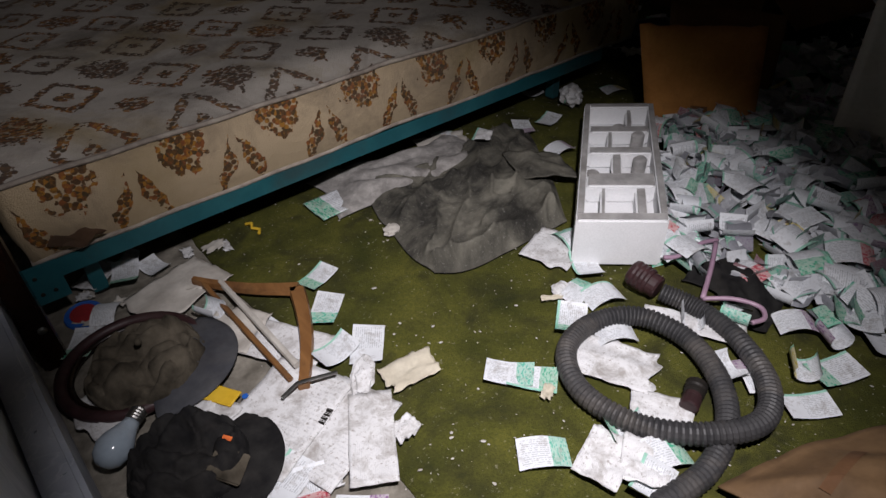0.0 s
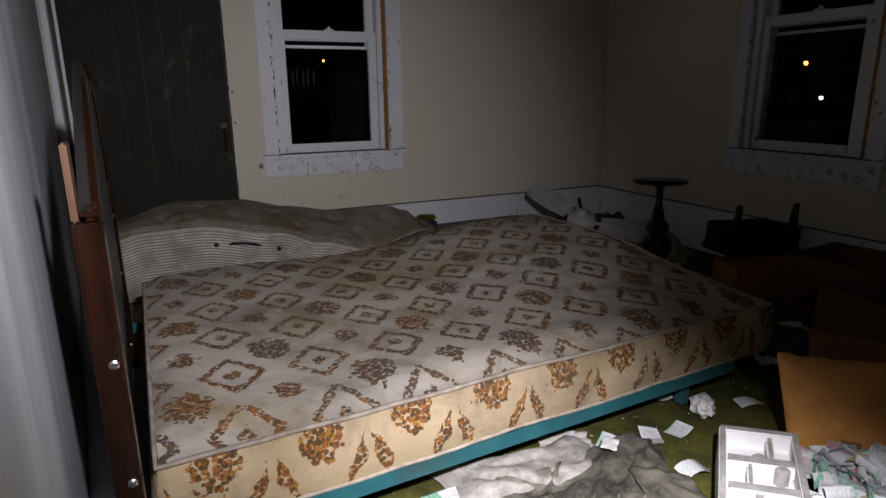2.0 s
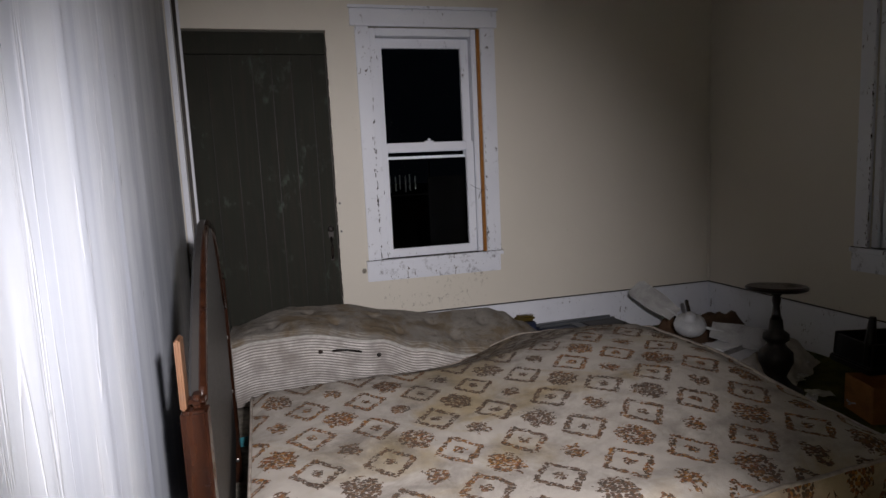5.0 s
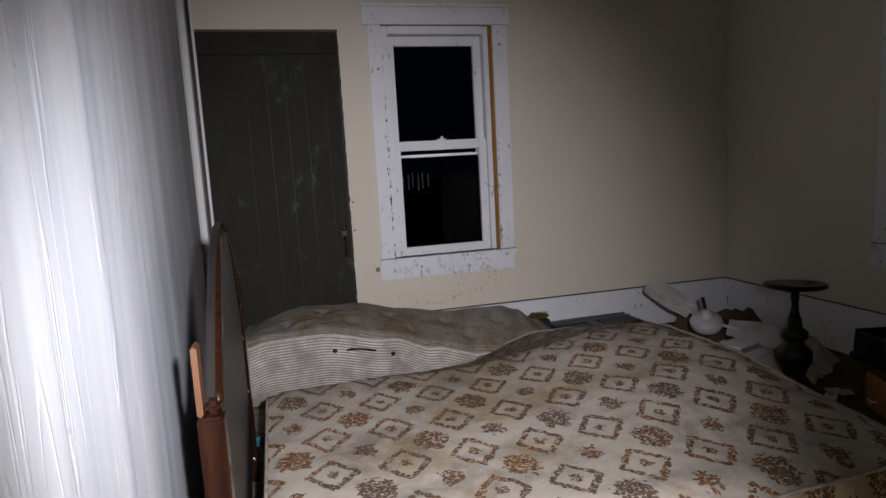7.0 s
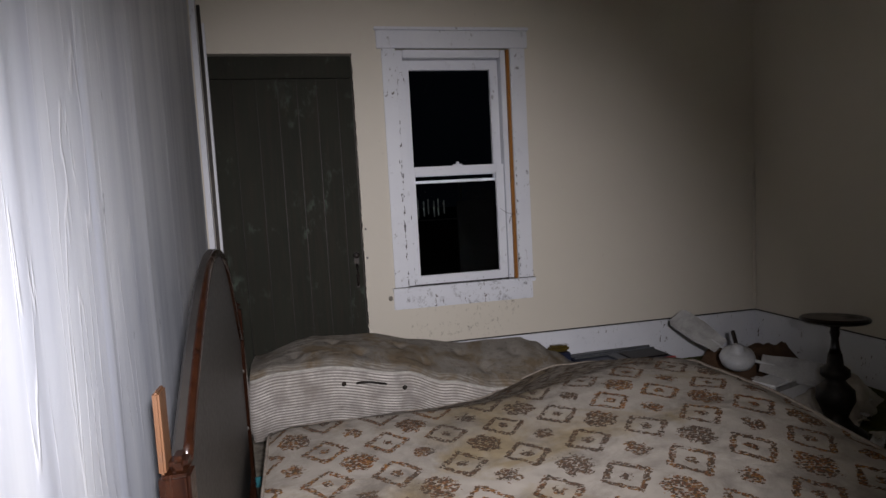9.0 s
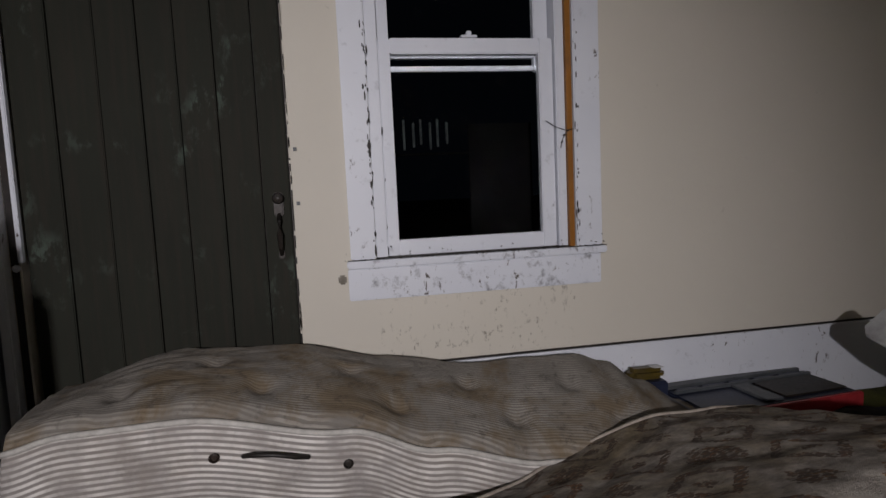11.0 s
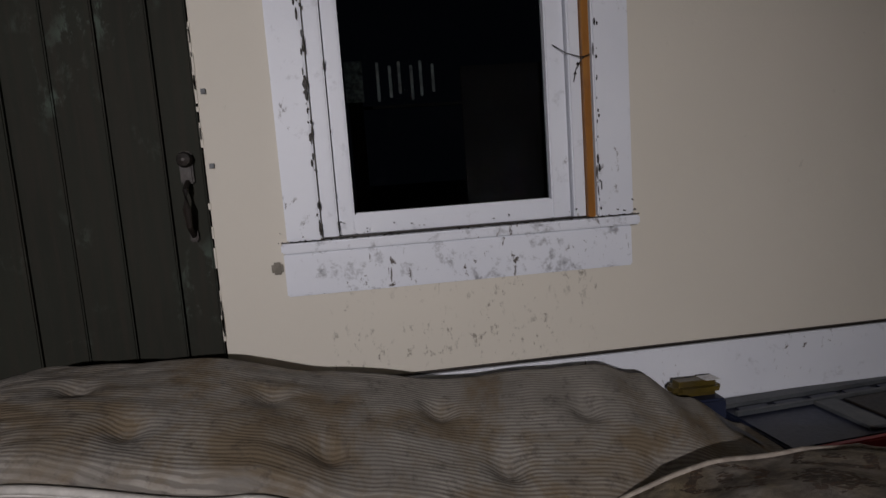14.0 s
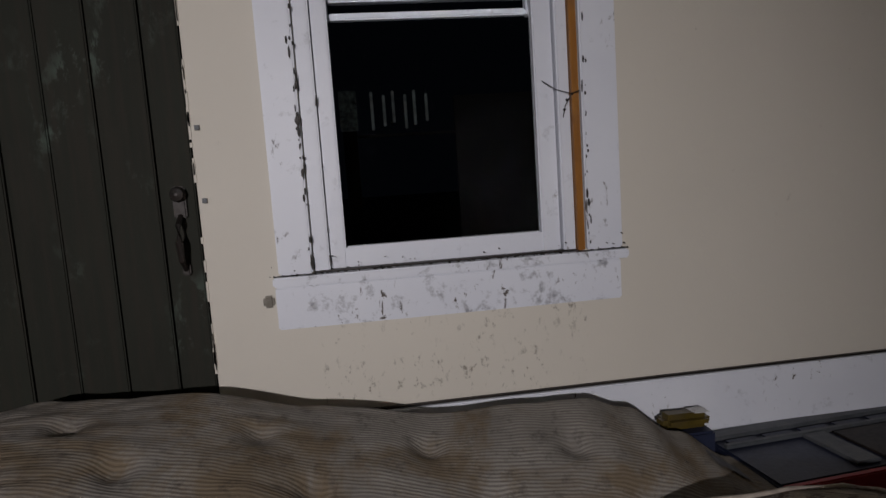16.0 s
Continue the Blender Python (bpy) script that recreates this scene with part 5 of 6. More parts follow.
def build_bulb():
    t = thing("light_bulb", (-0.665, -3.14, FLOOR), "frosted blue-grey light bulb lying by the wall", "light bulb")
    m = Matrix.Translation((-0.672, -3.160, 0.045)) @ Vector((0.7, 0.62, 0.05)).to_track_quat("Z", "Y").to_matrix().to_4x4()
    prof = [(0.002, -0.030), (0.014, -0.027), (0.024, -0.018), (0.030, 0.0), (0.027, 0.016), (0.020, 0.032), (0.0145, 0.046), (0.0135, 0.054)]
    part("glass_globe", lathe(bmesh.new(), prof, m, 28), M_BULB, t, smooth=True)
    prof = [(0.0135, 0.0545)] + [(0.0135 + 0.001 * (i % 2), 0.056 + 0.0028 * i) for i in range(8)] + [(0.009, 0.080), (0.004, 0.084)]
    part("screw_base", lathe(bmesh.new(), prof, m, 20), M_STEEL, t, "dull steel screw cap")


build_bulb()


def spline(points, n):
    """Evenly spaced points on a smooth curve through the given ones."""
    pts = [Vector(p) for p in points]
    pts = [pts[0] * 2 - pts[1]] + pts + [pts[-1] * 2 - pts[-2]]
    out = []
    for a, b, c, d in zip(pts, pts[1:], pts[2:], pts[3:]):
        for i in range(n):
            t = i / n
            out.append(0.5 * ((2 * b) + (c - a) * t + (2 * a - 5 * b + 4 * c - d) * t * t + (3 * b - a - 3 * c + d) * t ** 3))
    return out + [pts[-2]]


def build_hose():
    t = thing("vacuum_hose", (0.18, -3.6, FLOOR), "grey ribbed vacuum cleaner hose coiled on the carpet", "hose")
    z = 0.032
    way = spline([(0.335, -3.470, z + 0.01), (0.360, -3.545, z), (0.345, -3.640, z), (0.280, -3.735, z + 0.01), (0.190, -3.776, z + 0.018), (0.100, -3.735, z + 0.016), (0.038, -3.645, z), (0.020, -3.540, z),
                  (0.070, -3.458, z), (0.157, -3.440, z + 0.004), (0.238, -3.486, z + 0.01), (0.266, -3.580, z + 0.006), (0.232, -3.672, z), (0.160, -3.738, z - 0.004), (0.060, -3.768, z - 0.004), (-0.050, -3.760, z - 0.004)], 34)
    part("ribbed_tube", tube(bmesh.new(), way, lambda i: 0.0202 if i % 3 else 0.0170, 14), M_HOSE, t, smooth=False)
    m = Matrix.Translation((0.338, -3.462, z + 0.012)) @ Vector((-0.10, 0.9, 0.12)).to_track_quat("Z", "Y").to_matrix().to_4x4()
    prof = [(0.021, 0), (0.025, 0.004), (0.025, 0.02)] + [(0.028 + 0.002 * (i % 2), 0.022 + 0.005 * i) for i in range(8)] + [(0.026, 0.066), (0.022, 0.068)]
    part("cuff", lathe(bmesh.new(), prof, m, 20), M_MAROON, t, "maroon ribbed end cuff")
    t2 = thing("hose_fitting", (0.17, -3.67, FLOOR), "short black plastic hose fitting on the carpet", "fitting")
    m = Matrix.Translation((0.135, -3.680, 0.032)) @ Vector((0.9, 0.35, 0.05)).to_track_quat("Z", "Y").to_matrix().to_4x4()
    part("sleeve", lathe(bmesh.new(), [(0.014, 0), (0.0165, 0.002), (0.0165, 0.022), (0.0145, 0.024), (0.0145, 0.03)], m, 18), M_MAROON, t2)
    part("collar", lathe(bmesh.new(), [(0.0145, 0.030), (0.018, 0.032), (0.018, 0.040), (0.016, 0.042), (0.019, 0.045), (0.019, 0.056), (0.013, 0.06)], m, 18), M_IRON, t2)


build_hose()


def build_foam():
    """A moulded packing block with stepped cavities, lying on the carpet."""
    t = thing("foam_packing_block", (0.58, -3.1, FLOOR), "white moulded foam packing block with dirty stepped recesses", "packaging")
    a, b = Vector((0.284, -3.268)), Vector((0.436, -3.396))
    wide = (b - a).length
    dx = (b - a).normalized()
    far = Vector((0.750, -2.868))
    long = (far - a).length
    dy = (far - a).normalized()
    m = Matrix(((dx.x, dy.x, 0, a.x), (dx.y, dy.y, 0, a.y), (0, 0, 1, FLOOR), (0, 0, 0, 1)))
    h, rim, w = 0.125, 0.018, wide
    part("floor_slab", boxes((rim, w - rim, 0.03, long - 0.025, 0.0, 0.072), m=m), M_FOAM, t)
    for row in ((0, w, 0, 0.03, 0, h), (0, rim, 0.0305, long - 0.0255, 0, h), (w - rim, w, 0.0305, long - 0.0255, 0, h), (0, w, long - 0.025, long, 0, h)):
        part("outer_wall", boxes(row, m=m, bevel=0.005), M_FOAM, t)
    for k, (y0, y1) in enumerate(((0.150, 0.210), (0.318, 0.352), (0.446, 0.482))):
        top = h - 0.003 * (k + 1)
        part("rib", boxes((rim + 0.001, w - rim - 0.001, y0, y1, 0.0725, top), m=m, bevel=0.006), M_FOAM, t)
        part("soiled_rib_top", boxes((rim + 0.004, w - rim - 0.004, y0 + 0.004, y1 - 0.004, top, top + 0.0016), m=m), M_FOAM_DIRT, t, "grey soiled rib top")
    for x0, x1, y0, y1 in ((0.052, 0.066, 0.031, 0.149), (0.132, 0.158, 0.031, 0.149), (0.078, 0.104, 0.211, 0.317), (0.066, 0.082, 0.353, 0.445), (0.118, 0.136, 0.483, long - 0.026)):
        part("rib", boxes((x0, x1, y0, y1, 0.0725, h - 0.010), m=m, bevel=0.006), M_FOAM, t)
        part("soiled_rib_top", boxes((x0 + 0.004, x1 - 0.004, y0 + 0.002, y1 - 0.002, h - 0.010, h - 0.0085), m=m), M_FOAM_DIRT, t, "grey soiled rib top")
    for x, y, rr, z in ((rim + 0.012, 0.222, 0.020, 0.118), (0.150, 0.300, 0.018, 0.116), (0.120, 0.352, 0.016, 0.112), (0.150, 0.440, 0.018, 0.116), (0.098, 0.488, 0.020, 0.114)):
        bm = lathe(bmesh.new(), [(rr, 0.073), (rr, z - 0.006), (rr - 0.006, z)], m @ Matrix.Translation((x, y, 0)), 20)
        part("boss", bm, M_FOAM_DIRT, t, "grey soiled rounded boss")
    for x0, x1, y0, y1 in ((0.003, w - 0.003, 0.004, 0.027), (0.002, rim - 0.002, 0.03, long - 0.004), (w - rim + 0.002, w - 0.002, 0.03, long - 0.004), (rim, w - rim, long - 0.022, long - 0.003)):
        part("soiled_rim", boxes((x0, x1, y0, y1, h, h + 0.0015), m=m), M_FOAM_DIRT, t, "grey soiled top rim")


build_foam()


def build_coat():
    """A stiff, dirty canvas coat thrown down in folds."""
    bm = bmesh.new()
    corners = (Vector((0.06, -2.66)), Vector((0.02, -3.10)), Vector((0.42, -3.13)), Vector((0.70, -2.68)))

    def place(u, v):
        p = corners[0].lerp(corners[3], u) * (1 - v) + corners[1].lerp(corners[2], u) * v
        out = 0.06 * noise.noise(Vector((u * 2.2, v * 2.2, 4)))
        x, y = p.x + out, p.y + 0.7 * out - 0.03 * math.sin(u * 3.1) * v
        fold = 0.034 * (1 - abs(noise.noise(Vector((u * 2.6 + v, v * 2.2, 1))))) ** 7 + 0.018 * (1 - abs(noise.noise(Vector((u * 5 + 3, v * 4.4 + u, 2))))) ** 8 + 0.012 * abs(noise.noise(Vector((u * 3, v * 3, 7)))) + 0.004 * noise.noise(Vector((u * 26, v * 26, 3)))
        rim = min(u, v, 1 - u, 1 - v)
        return x, y, FLOOR + 0.004 + (fold + 0.012) * smooth(0.0, 0.10, rim)

    sheet(bm, 110, 110, place, 0.003)
    t = thing("canvas_coat", (0.3, -2.9, FLOOR), "stiff dusty grey canvas coat crumpled on the carpet", "coat")
    part("body", bm, M_COAT, t, smooth=True)
    bm = bmesh.new()
    sheet(bm, 40, 24, lambda u, v: (-0.02 + 0.50 * u + 0.02 * math.sin(v * 4), -2.545 - 0.22 * v + 0.02 * math.sin(u * 7) - 0.10 * u * (1 - u), FLOOR + 0.004 + (0.02 + 0.045 * abs(hills(u * 1.2, v, 3, 3))) * smooth(0, 0.2, min(u, v, 1 - u, 1 - v))), 0.003)
    part("sleeve", bm, M_FLEECE, t, "matted grey lining turned outward", smooth=True)
    bm = bmesh.new()
    sheet(bm, 20, 20, lambda u, v: (0.42 + 0.12 * u + 0.05 * v, -2.96 + 0.14 * v - 0.10 * u, FLOOR + 0.050 + 0.010 * hills(u, v, 8, 4) - 0.02 * abs(u - 0.5)), 0.003)
    part("pocket_flap", bm, M_COAT, t, smooth=True)


build_coat()


def carton_panel(name, label, pts, thick, mat, seed, tape=False, group="cardboard boxes"):
    """A bent, torn panel of corrugated board between four upper and lower corners."""
    bl, br, tr, tl = [Vector(p) for p in pts]
    bm = bmesh.new()
    nrm = (br - bl).cross(tl - bl).normalized()

    def place(u, v):
        p = bl.lerp(br, u).lerp(tl.lerp(tr, u), v)
        rag = 0.012 * noise.noise(Vector((u * 9 + seed, 0, 0))) * (v > 0.99)
        return p + nrm * (0.010 * hills(u, v, seed, 2.4)) + Vector((0, 0, rag))

    front = [[bm.verts.new(place(i / 14, j / 10)) for j in range(11)] for i in range(15)]
    back = [[bm.verts.new(place(i / 14, j / 10) - nrm * thick) for j in range(11)] for i in range(15)]
    for i in range(14):
        for j in range(10):
            bm.faces.new((front[i][j], front[i + 1][j], front[i + 1][j + 1], front[i][j + 1]))
            bm.faces.new((back[i][j], back[i][j + 1], back[i + 1][j + 1], back[i + 1][j]))
    rim = [(i, 0) for i in range(14)] + [(14, j) for j in range(10)] + [(i, 10) for i in range(14, 0, -1)] + [(0, j) for j in range(10, 0, -1)]
    for (i, j), (k, l) in zip(rim, rim[1:] + rim[:1]):
        bm.faces.new((front[i][j], back[i][j], back[k][l], front[k][l]))
    t = thing(name, (bl + br) / 2, label, "cardboard", group)
    part("panel", bm, mat, t, smooth=True)
    if tape:
        bm = bmesh.new()
        sheet(bm, 2, 6, lambda u, v: place(0.42 + 0.15 * u, 0.02 + 0.30 * v) + nrm * 0.004)
        part("tape_strip", bm, M_CARD_DARK, t, "darker paper tape strip")
    return t


carton_panel("cardboard_sheet", "orange-brown cardboard panel standing on the labels", [(0.955, -2.955, 0.008), (1.120, -3.205, 0.008), (1.215, -3.115, 0.315), (0.865, -2.930, 0.355)], 0.006, M_CARD, 3, True)
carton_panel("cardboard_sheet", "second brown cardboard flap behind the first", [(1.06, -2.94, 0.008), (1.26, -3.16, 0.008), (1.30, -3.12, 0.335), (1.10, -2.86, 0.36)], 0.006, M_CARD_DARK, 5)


def open_carton(x, y, z, w, d, h, turn, mat, label, flaps=True):
    m = pose(x, y, z, 0, 0, turn)
    t = thing("cardboard_box", (x, y, z), label, "cardboard box", "cardboard boxes")
    k = 0.006
    for row in ((0, w, 0, k, 0, h), (0, w, d - k, d, 0, h), (0, k, k, d - k, 0, h), (w - k, w, k, d - k, 0, h)):
        part("side", boxes(row, m=m), mat, t)
    part("bottom", boxes((k, w - k, k, d - k, 0, k), m=m), mat, t)
    if flaps:
        for fm, a in ((m @ Matrix.Translation((0, 0, h)) @ pose(0, 0, 0, 35, 0, 0), w), (m @ Matrix.Translation((w, d, h)) @ pose(0, 0, 0, 48, 0, 180), w)):
            part("flap", boxes((0.004, a - 0.004, -d * 0.48, 0.0, 0.001, k), m=fm), mat, t)
    return t


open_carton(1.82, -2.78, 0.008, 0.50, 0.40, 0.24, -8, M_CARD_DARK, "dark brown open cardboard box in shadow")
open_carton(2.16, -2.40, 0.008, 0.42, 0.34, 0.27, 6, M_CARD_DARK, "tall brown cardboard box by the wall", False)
open_carton(1.98, -1.90, 0.008, 0.50, 0.22, 0.17, -20, M_CARD, "low orange cardboard box under the upturned chair", False)


def build_tan_bag():
    t = thing("flattened_carton", (0.2, -3.87, FLOOR), "crushed tan cardboard carton with a taped seam", "cardboard", "cardboard boxes")
    bm = bmesh.new()

    def place(u, v):
        x = 0.045 + 0.36 * u + 0.02 * v
        y = -3.795 - 0.14 * u - 0.30 * v + 0.02 * math.sin(u * 3)
        return x, y, FLOOR + 0.02 + 0.055 * smooth(0, 0.35, min(u, 1.0 - u, v)) + 0.022 * abs(hills(u, v, 6, 3.2))

    sheet(bm, 36, 30, place, 0.005)
    part("body", bm, M_CARD_TAN, t, smooth=True)
    bm = bmesh.new()
    sheet(bm, 14, 2, lambda u, v: (lambda p: (p[0], p[1], p[2] + 0.004))(place(0.20 + 0.32 * u + 0.01 * v, 0.27 + 0.05 * v - 0.12 * u)))
    part("tape_strip", bm, M_CARD_DARK, t, "dark taped seam")


build_tan_bag()


def build_white_panel():
    return carton_panel("appliance_panel", "tall off-white metal appliance panel leaning over the papers", [(1.150, -3.395, 0.045), (1.300, -3.700, 0.035), (1.470, -3.640, 0.62), (1.335, -3.315, 0.62)], 0.02, M_WHITEBOX, 8, False, "")


build_white_panel()


def build_pink_hanger():
    t = thing("plastic_hanger", (0.46, -3.53, FLOOR), "mauve plastic child's clothes hanger among the labels", "hanger")
    z = 0.05
    part("arm", tube(bmesh.new(), spline([(0.425, -3.408, z), (0.455, -3.425, z), (0.52, -3.435, z + 0.01), (0.556, -3.452, z + 0.012)], 6), 0.005, 8), M_PINK, t, smooth=True)
    part("stem", tube(bmesh.new(), spline([(0.545, -3.455, z + 0.012), (0.47, -3.495, z), (0.385, -3.535, z - 0.01)], 6), 0.0055, 8), M_PINK, t, smooth=True)
    part("hook", tube(bmesh.new(), spline([(0.385, -3.535, z - 0.01), (0.42, -3.58, z), (0.438, -3.625, z), (0.415, -3.648, z), (0.385, -3.640, z)], 8), 0.005, 8), M_PINK, t, smooth=True)


build_pink_hanger()


def build_black_hat():
    t = thing("black_bag", (0.49, -3.54, FLOOR), "limp black cloth bag lying under the labels", "bag")
    bm = bmesh.new()
    sheet(bm, 24, 24, lambda u, v: (0.425 + 0.14 * u + 0.02 * math.sin(v * 6), -3.46 - 0.20 * v + 0.03 * u, FLOOR + 0.008 + 0.03 * smooth(0, 0.25, min(u, v, 1 - u, 1 - v)) + 0.014 * hills(u, v, 9, 4)), 0.003)
    part("cloth", bm, M_BLACKCLOTH, t, smooth=True)


build_black_hat()

# ---- clutter in the far corner ----


def build_fan():
    t = thing("ceiling_fan", (1.86, -0.72, 0.0), "fallen white ceiling fan with grey blades on the rubbish", "ceiling fan")
    c = Vector((1.83, -0.84, 0.245))
    m = Matrix.Translation(c) @ pose(0, 0, 0, 18, -12, 0)
    part("motor_housing", lathe(bmesh.new(), [(0.02, -0.07), (0.055, -0.06), (0.085, -0.035), (0.095, -0.005), (0.085, 0.025), (0.05, 0.04), (0.03, 0.045), (0.028, 0.075), (0.01, 0.08)], m, 28), M_FAN, t, smooth=True)
    for a, lift in ((103, 0.38), (-49, -0.13)):
        bm = bmesh.new()
        d = Vector((math.cos(radians(a)), math.sin(radians(a)), lift)).normalized()
        s = d.cross(Vector((-0.5, -0.6, 0.62))).normalized()
        n = d.cross(s)

        def place(u, v, d=d, s=s):
            w = 0.048 + 0.020 * smooth(0, 0.5, u) - 0.05 * smooth(0.93, 1.0, u) * abs(v - 0.5)
            return c + d * (0.12 + 0.36 * u) + s * ((v - 0.5) * 2 * w)

        sheet(bm, 16, 4, place, 0.008)
        blade = part("blade", bm, M_BLADE, t)
        bm = bmesh.new()
        tube(bm, [c + d * 0.07, c + d * 0.12 + n * 0.006, c + d * 0.19 + n * 0.008], 0.009, 8)
        part("blade_arm", bm, M_FAN, blade)
    part("downrod", tube(bmesh.new(), [c + Vector((0.01, 0.02, 0.06)), c + Vector((0.05, 0.10, 0.12))], 0.012, 10), M_IRON, t)


build_fan()


def build_stand():
    t = thing("pedestal_table", (1.90, -1.43, 0.0), "small dark round pedestal table with turned stem", "table")
    m = Matrix.Translation((1.895, -1.435, 0.0)) @ pose(0, 0, 0, -3, 2, 0)
    part("tabletop", lathe(bmesh.new(), [(0.02, 0.545), (0.130, 0.547), (0.146, 0.556), (0.148, 0.566), (0.138, 0.574), (0.02, 0.575)], m, 40), M_HEAD, t, smooth=False)
    part("stem", lathe(bmesh.new(), [(0.028, 0.40), (0.020, 0.43), (0.016, 0.47), (0.022, 0.50), (0.018, 0.52), (0.04, 0.544)], m, 20), M_HEAD, t, smooth=True)
    part("turned_base", lathe(bmesh.new(), [(0.13, 0.008), (0.13, 0.03), (0.08, 0.06), (0.05, 0.10), (0.062, 0.13), (0.084, 0.18), (0.080, 0.23), (0.050, 0.26), (0.042, 0.275), (0.064, 0.295), (0.062, 0.325), (0.036, 0.345), (0.03, 0.399)], m, 28), M_IRON, t, "black bulbous vase-shaped base", smooth=True)


build_stand()


def build_chair():
    t = thing("upturned_stool", (2.27, -1.72, 0.17), "dark wooden stool upside down on a low carton", "stool")
    m = Matrix.Translation((2.32, -1.70, 0.185)) @ pose(0, 0, 0, 2, 2, -8) @ Matrix.Diagonal((0.84, 0.84, 1.0, 1.0))
    part("seat", boxes((-0.27, 0.27, -0.15, 0.15, 0.0, 0.035), m=m, bevel=0.008), M_HEAD, t)
    for y in (-0.135, 0.135):
        part("apron", boxes((-0.25, 0.25, y - 0.008, y + 0.008, 0.036, 0.15), m=m, bevel=0.003), M_HEAD, t)
    for x in (-0.245, 0.245):
        part("end_board", boxes((x - 0.008, x + 0.008, -0.12, 0.12, 0.036, 0.145), m=m, bevel=0.003), M_HEAD, t)
    for x in (-0.225, 0.225):
        part("leg", lathe(bmesh.new(), [(0.030, 0.037), (0.030, 0.15), (0.024, 0.21), (0.018, 0.27), (0.014, 0.275)], m @ Matrix.Translation((x, -0.09, 0)), 12), M_HEAD, t)


build_chair()


def build_tray():
    """A navy plastic case with a pale top edge and a red strip, lying by the wall."""
    t = thing("plastic_case", (1.35, -0.15, 0.0), "navy and grey plastic case with a red edge", "case")
    m = pose(1.17, -0.335, 0.035, 0, 0, 4)
    part("body", boxes((0, 0.62, 0, 0.30, 0.0, 0.085), m=m, bevel=0.006), M_NAVY, t)
    part("top_frame", boxes((0.005, 0.615, 0.255, 0.298, 0.086, 0.098), (0.005, 0.615, 0.20, 0.215, 0.086, 0.098), (0.24, 0.31, 0.02, 0.199, 0.086, 0.096), m=m, bevel=0.002), M_GREYPL, t, "dusty grey frame")
    for i in range(5):
        part("slot", boxes((0.03 + 0.115 * i, 0.12 + 0.115 * i, 0.222, 0.240, 0.088, 0.093), m=m), M_NAVY, t)
    part("red_strip", boxes((0.0, 0.62, -0.022, -0.002, 0.03, 0.088), m=m, bevel=0.004), M_RED, t, "red plastic edge strip")
    part("grille", boxes((0.33, 0.60, 0.03, 0.19, 0.087, 0.094), m=m, bevel=0.002), M_IRON, t)


build_tray()
m = pose(1.07, -0.075, 0.196, 0, 4, 8)
bm = boxes((-0.075, 0.075, -0.03, 0.03, -0.022, 0.022), m=m, bevel=0.016)
t = thing("snack_packet", (1.06, -0.075, 0.14), "dull yellow-brown packet on the plastic case", "packet")
part("wrapper", bm, plain("mustard_packet", (0.06, 0.042, 0.008), (0.12, 0.085, 0.015), 18, 0.4, 0, 0.5), t)
part("paper_label", boxes((0.02, 0.066, -0.024, 0.016, 0.0225, 0.0245), m=m), M_LETTER, t, "pale label with dark bars")
bm = boxes((0.98, 1.14, -0.12, -0.03, 0.0, 0.171), bevel=0.006)
tagged(part("carton", bm, M_NAVY), "dark blue carton standing against the baseboard", "carton")


def rag(x, y, w, d, h, turn, mat, label, seed):
    bm = bmesh.new()
    m = pose(x, y, 0.006, 0, 0, turn)

    def place(u, v):
        rim = min(u, v, 1 - u, 1 - v)
        return m @ Vector(((u - 0.5) * w + 0.04 * hills(u, v, seed, 3), (v - 0.5) * d + 0.04 * hills(v, u, seed, 3), 0.006 + h * (0.55 + 0.5 * hills(u, v, seed, 2.2) + 0.25 * hills(u, v, seed, 6)) * smooth(0, 0.25, rim)))

    sheet(bm, 30, 30, place, 0.004)
    return tagged(part("rag", bm, mat, smooth=True), label, "cloth", "rags and rubbish")


rag(2.25, -0.42, 0.62, 0.5, 0.24, 20, M_RAG, "brown crumpled cloth piled in the corner", 3)
rag(1.72, -0.42, 0.5, 0.4, 0.12, -10, M_BLACKCLOTH, "black cloth bundle by the fan", 5)
rag(2.20, -1.12, 0.50, 0.35, 0.22, 30, M_PULP, "crumpled grey plastic sheet near the table", 7)
rag(1.60, -1.00, 0.4, 0.4, 0.15, 10, M_BLACKCLOTH, "black rubbish sack beside the bed", 9)
rag(1.56, -2.35, 0.35, 0.5, 0.12, 15, M_NAVY, "dark blue crumpled plastic beside the bed foot", 11)
rag(2.05, -3.15, 0.5, 0.7, 0.14, 15, M_BLACKCLOTH, "dark rubbish bag in the shadow", 13)
m = pose(2.02, -1.02, 0.01, 0, 0, 18)
t = thing("foam_tray", (2.0, -1.0, 0.01), "white foam packing tray near the fan", "packaging")
part("tray", boxes((-0.22, 0.16, -0.05, 0.10, 0.0, 0.15), m=m, bevel=0.01), M_FOAM, t)
part("lip", boxes((-0.23, 0.17, -0.06, -0.051, 0.12, 0.15), m=m, bevel=0.004), M_FOAM_DIRT, t)
r = rnd(41)
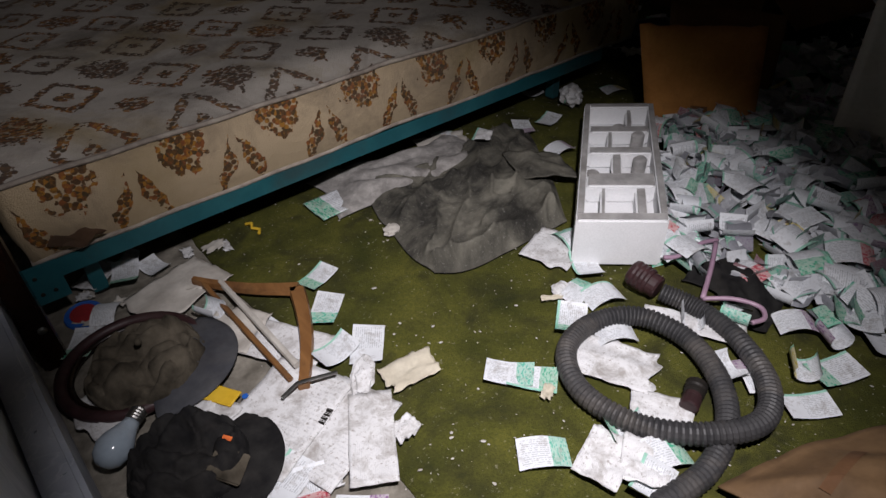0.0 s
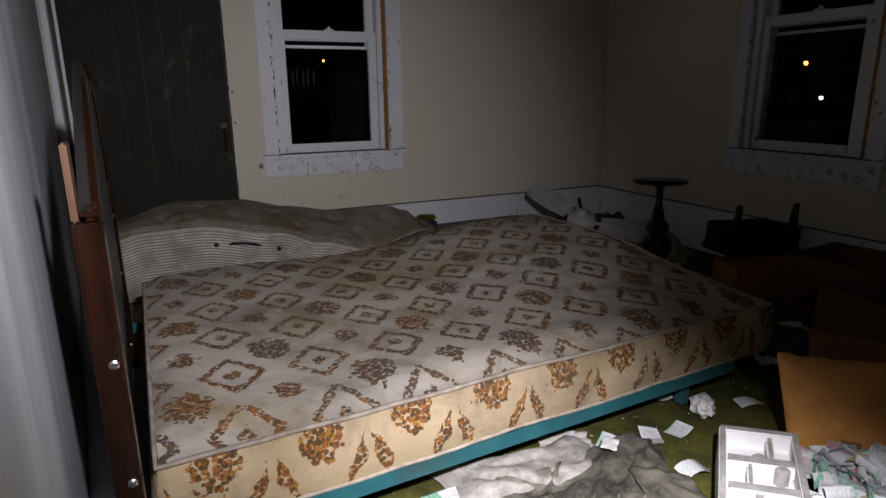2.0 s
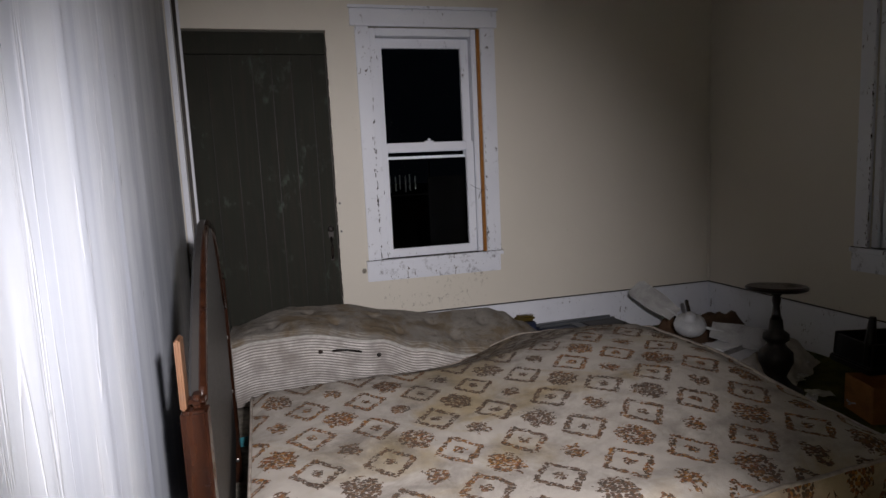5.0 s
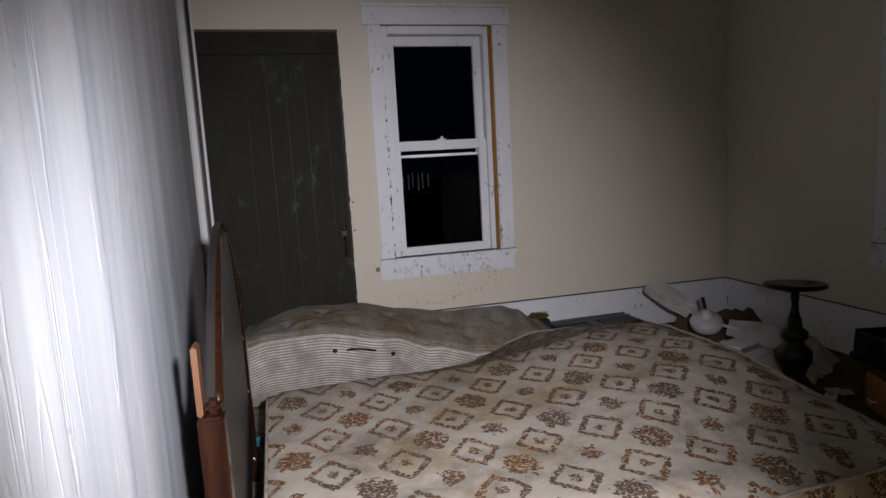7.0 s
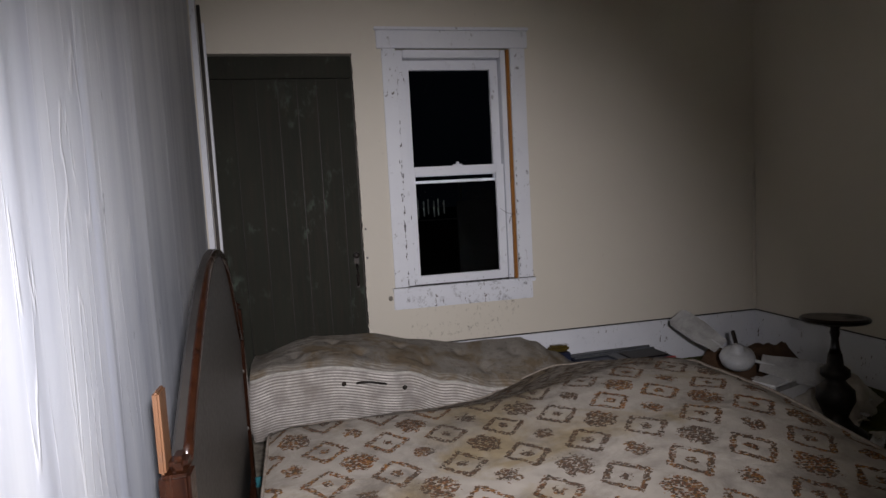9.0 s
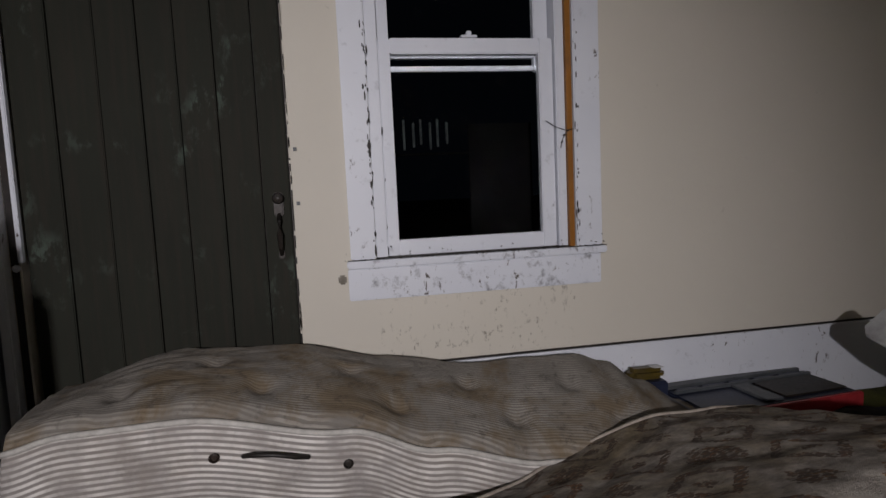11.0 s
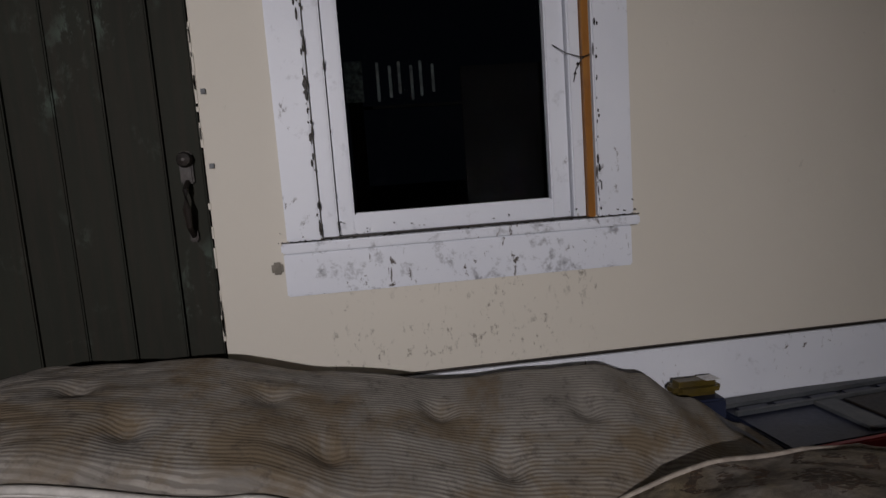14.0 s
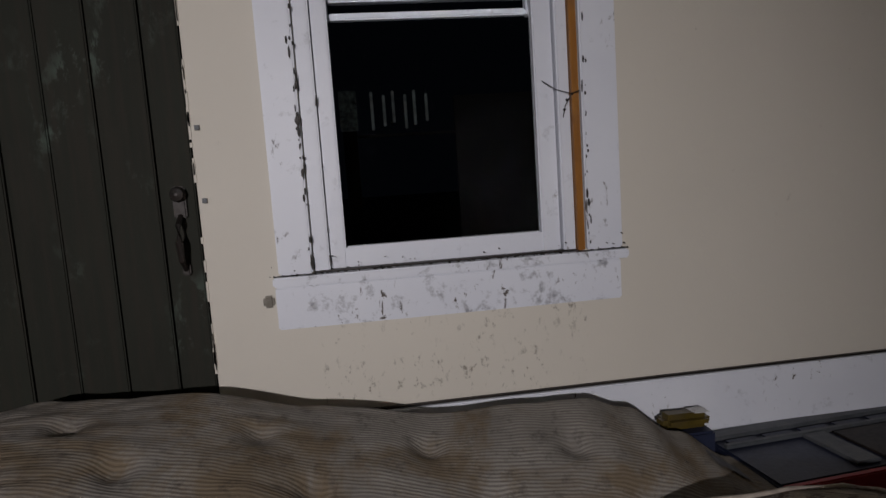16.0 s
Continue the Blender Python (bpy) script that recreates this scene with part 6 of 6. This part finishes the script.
for i in range(34):
    x, y = r.uniform(1.45, 2.55), r.uniform(-2.5, -0.6)
    paper("paper_scrap", "small pale scrap of paper on the rubbish", x, y, r.uniform(0.04, 0.12), r.uniform(0.04, 0.09), r.uniform(0, 180), M_LETTER if i % 2 else M_PULP, r.uniform(0.0, 0.012) + (0.02 if i % 3 else 0.0), 0.012, 0.015, i + 50)


for i in range(22):
    x, y = r.uniform(1.33, 1.85), r.uniform(-2.95, -2.30)
    paper("paper_scrap", "crumpled pale scrap of paper beyond the bed foot", x, y, r.uniform(0.06, 0.14), r.uniform(0.05, 0.10), r.uniform(0, 180), M_LETTER if i % 3 else M_LABEL, 0.004 + 0.0012 * i, 0.016, 0.02, i + 90)


def tin_lid(x, y, mat, label):
    t = thing("tin_lid", (x, y, 0.004), label, "lid")
    m = Matrix.Translation((x, y, 0.004)) @ pose(0, 0, 0, 8, 0, 0)
    part("disc", lathe(bmesh.new(), [(0.010, 0.006), (0.034, 0.006), (0.038, 0.008), (0.040, 0.004), (0.039, 0.0)][::-1], m, 28), M_BLUE, t)
    part("printed_face", lathe(bmesh.new(), [(0.001, 0.0085), (0.026, 0.0085), (0.027, 0.0095), (0.001, 0.0096)], m, 24), mat, t)


tin_lid(-0.640, -2.725, M_RED, "red and blue printed tin lid under the bed rail")
for i, (x, y, turn, bend) in enumerate(((-0.52, -2.59, 30, 2), (-0.47, -2.66, 110, 1), (-0.60, -2.76, 60, 4), (-0.36, -3.02, 15, 0), (-0.44, -3.40, 70, 1), (-0.56, -3.42, 20, 3), (-0.40, -3.48, 140, 6))):
    can_label(bend, x, y, 0.006 + 0.002 * (i % 3), turn, 0, 0, 0.7)
r = rnd(77)
for i in range(26):
    x, y = r.uniform(-0.66, -0.30), r.uniform(-3.50, -2.60)
    paper("paper_scrap", "small torn white scrap trodden on the bare floor", x, y, r.uniform(0.02, 0.06), r.uniform(0.015, 0.05), r.uniform(0, 180), M_LETTER if i % 3 else M_PULP, -0.010 + 0.0006 * i, 0.003, 0.012, i + 150)
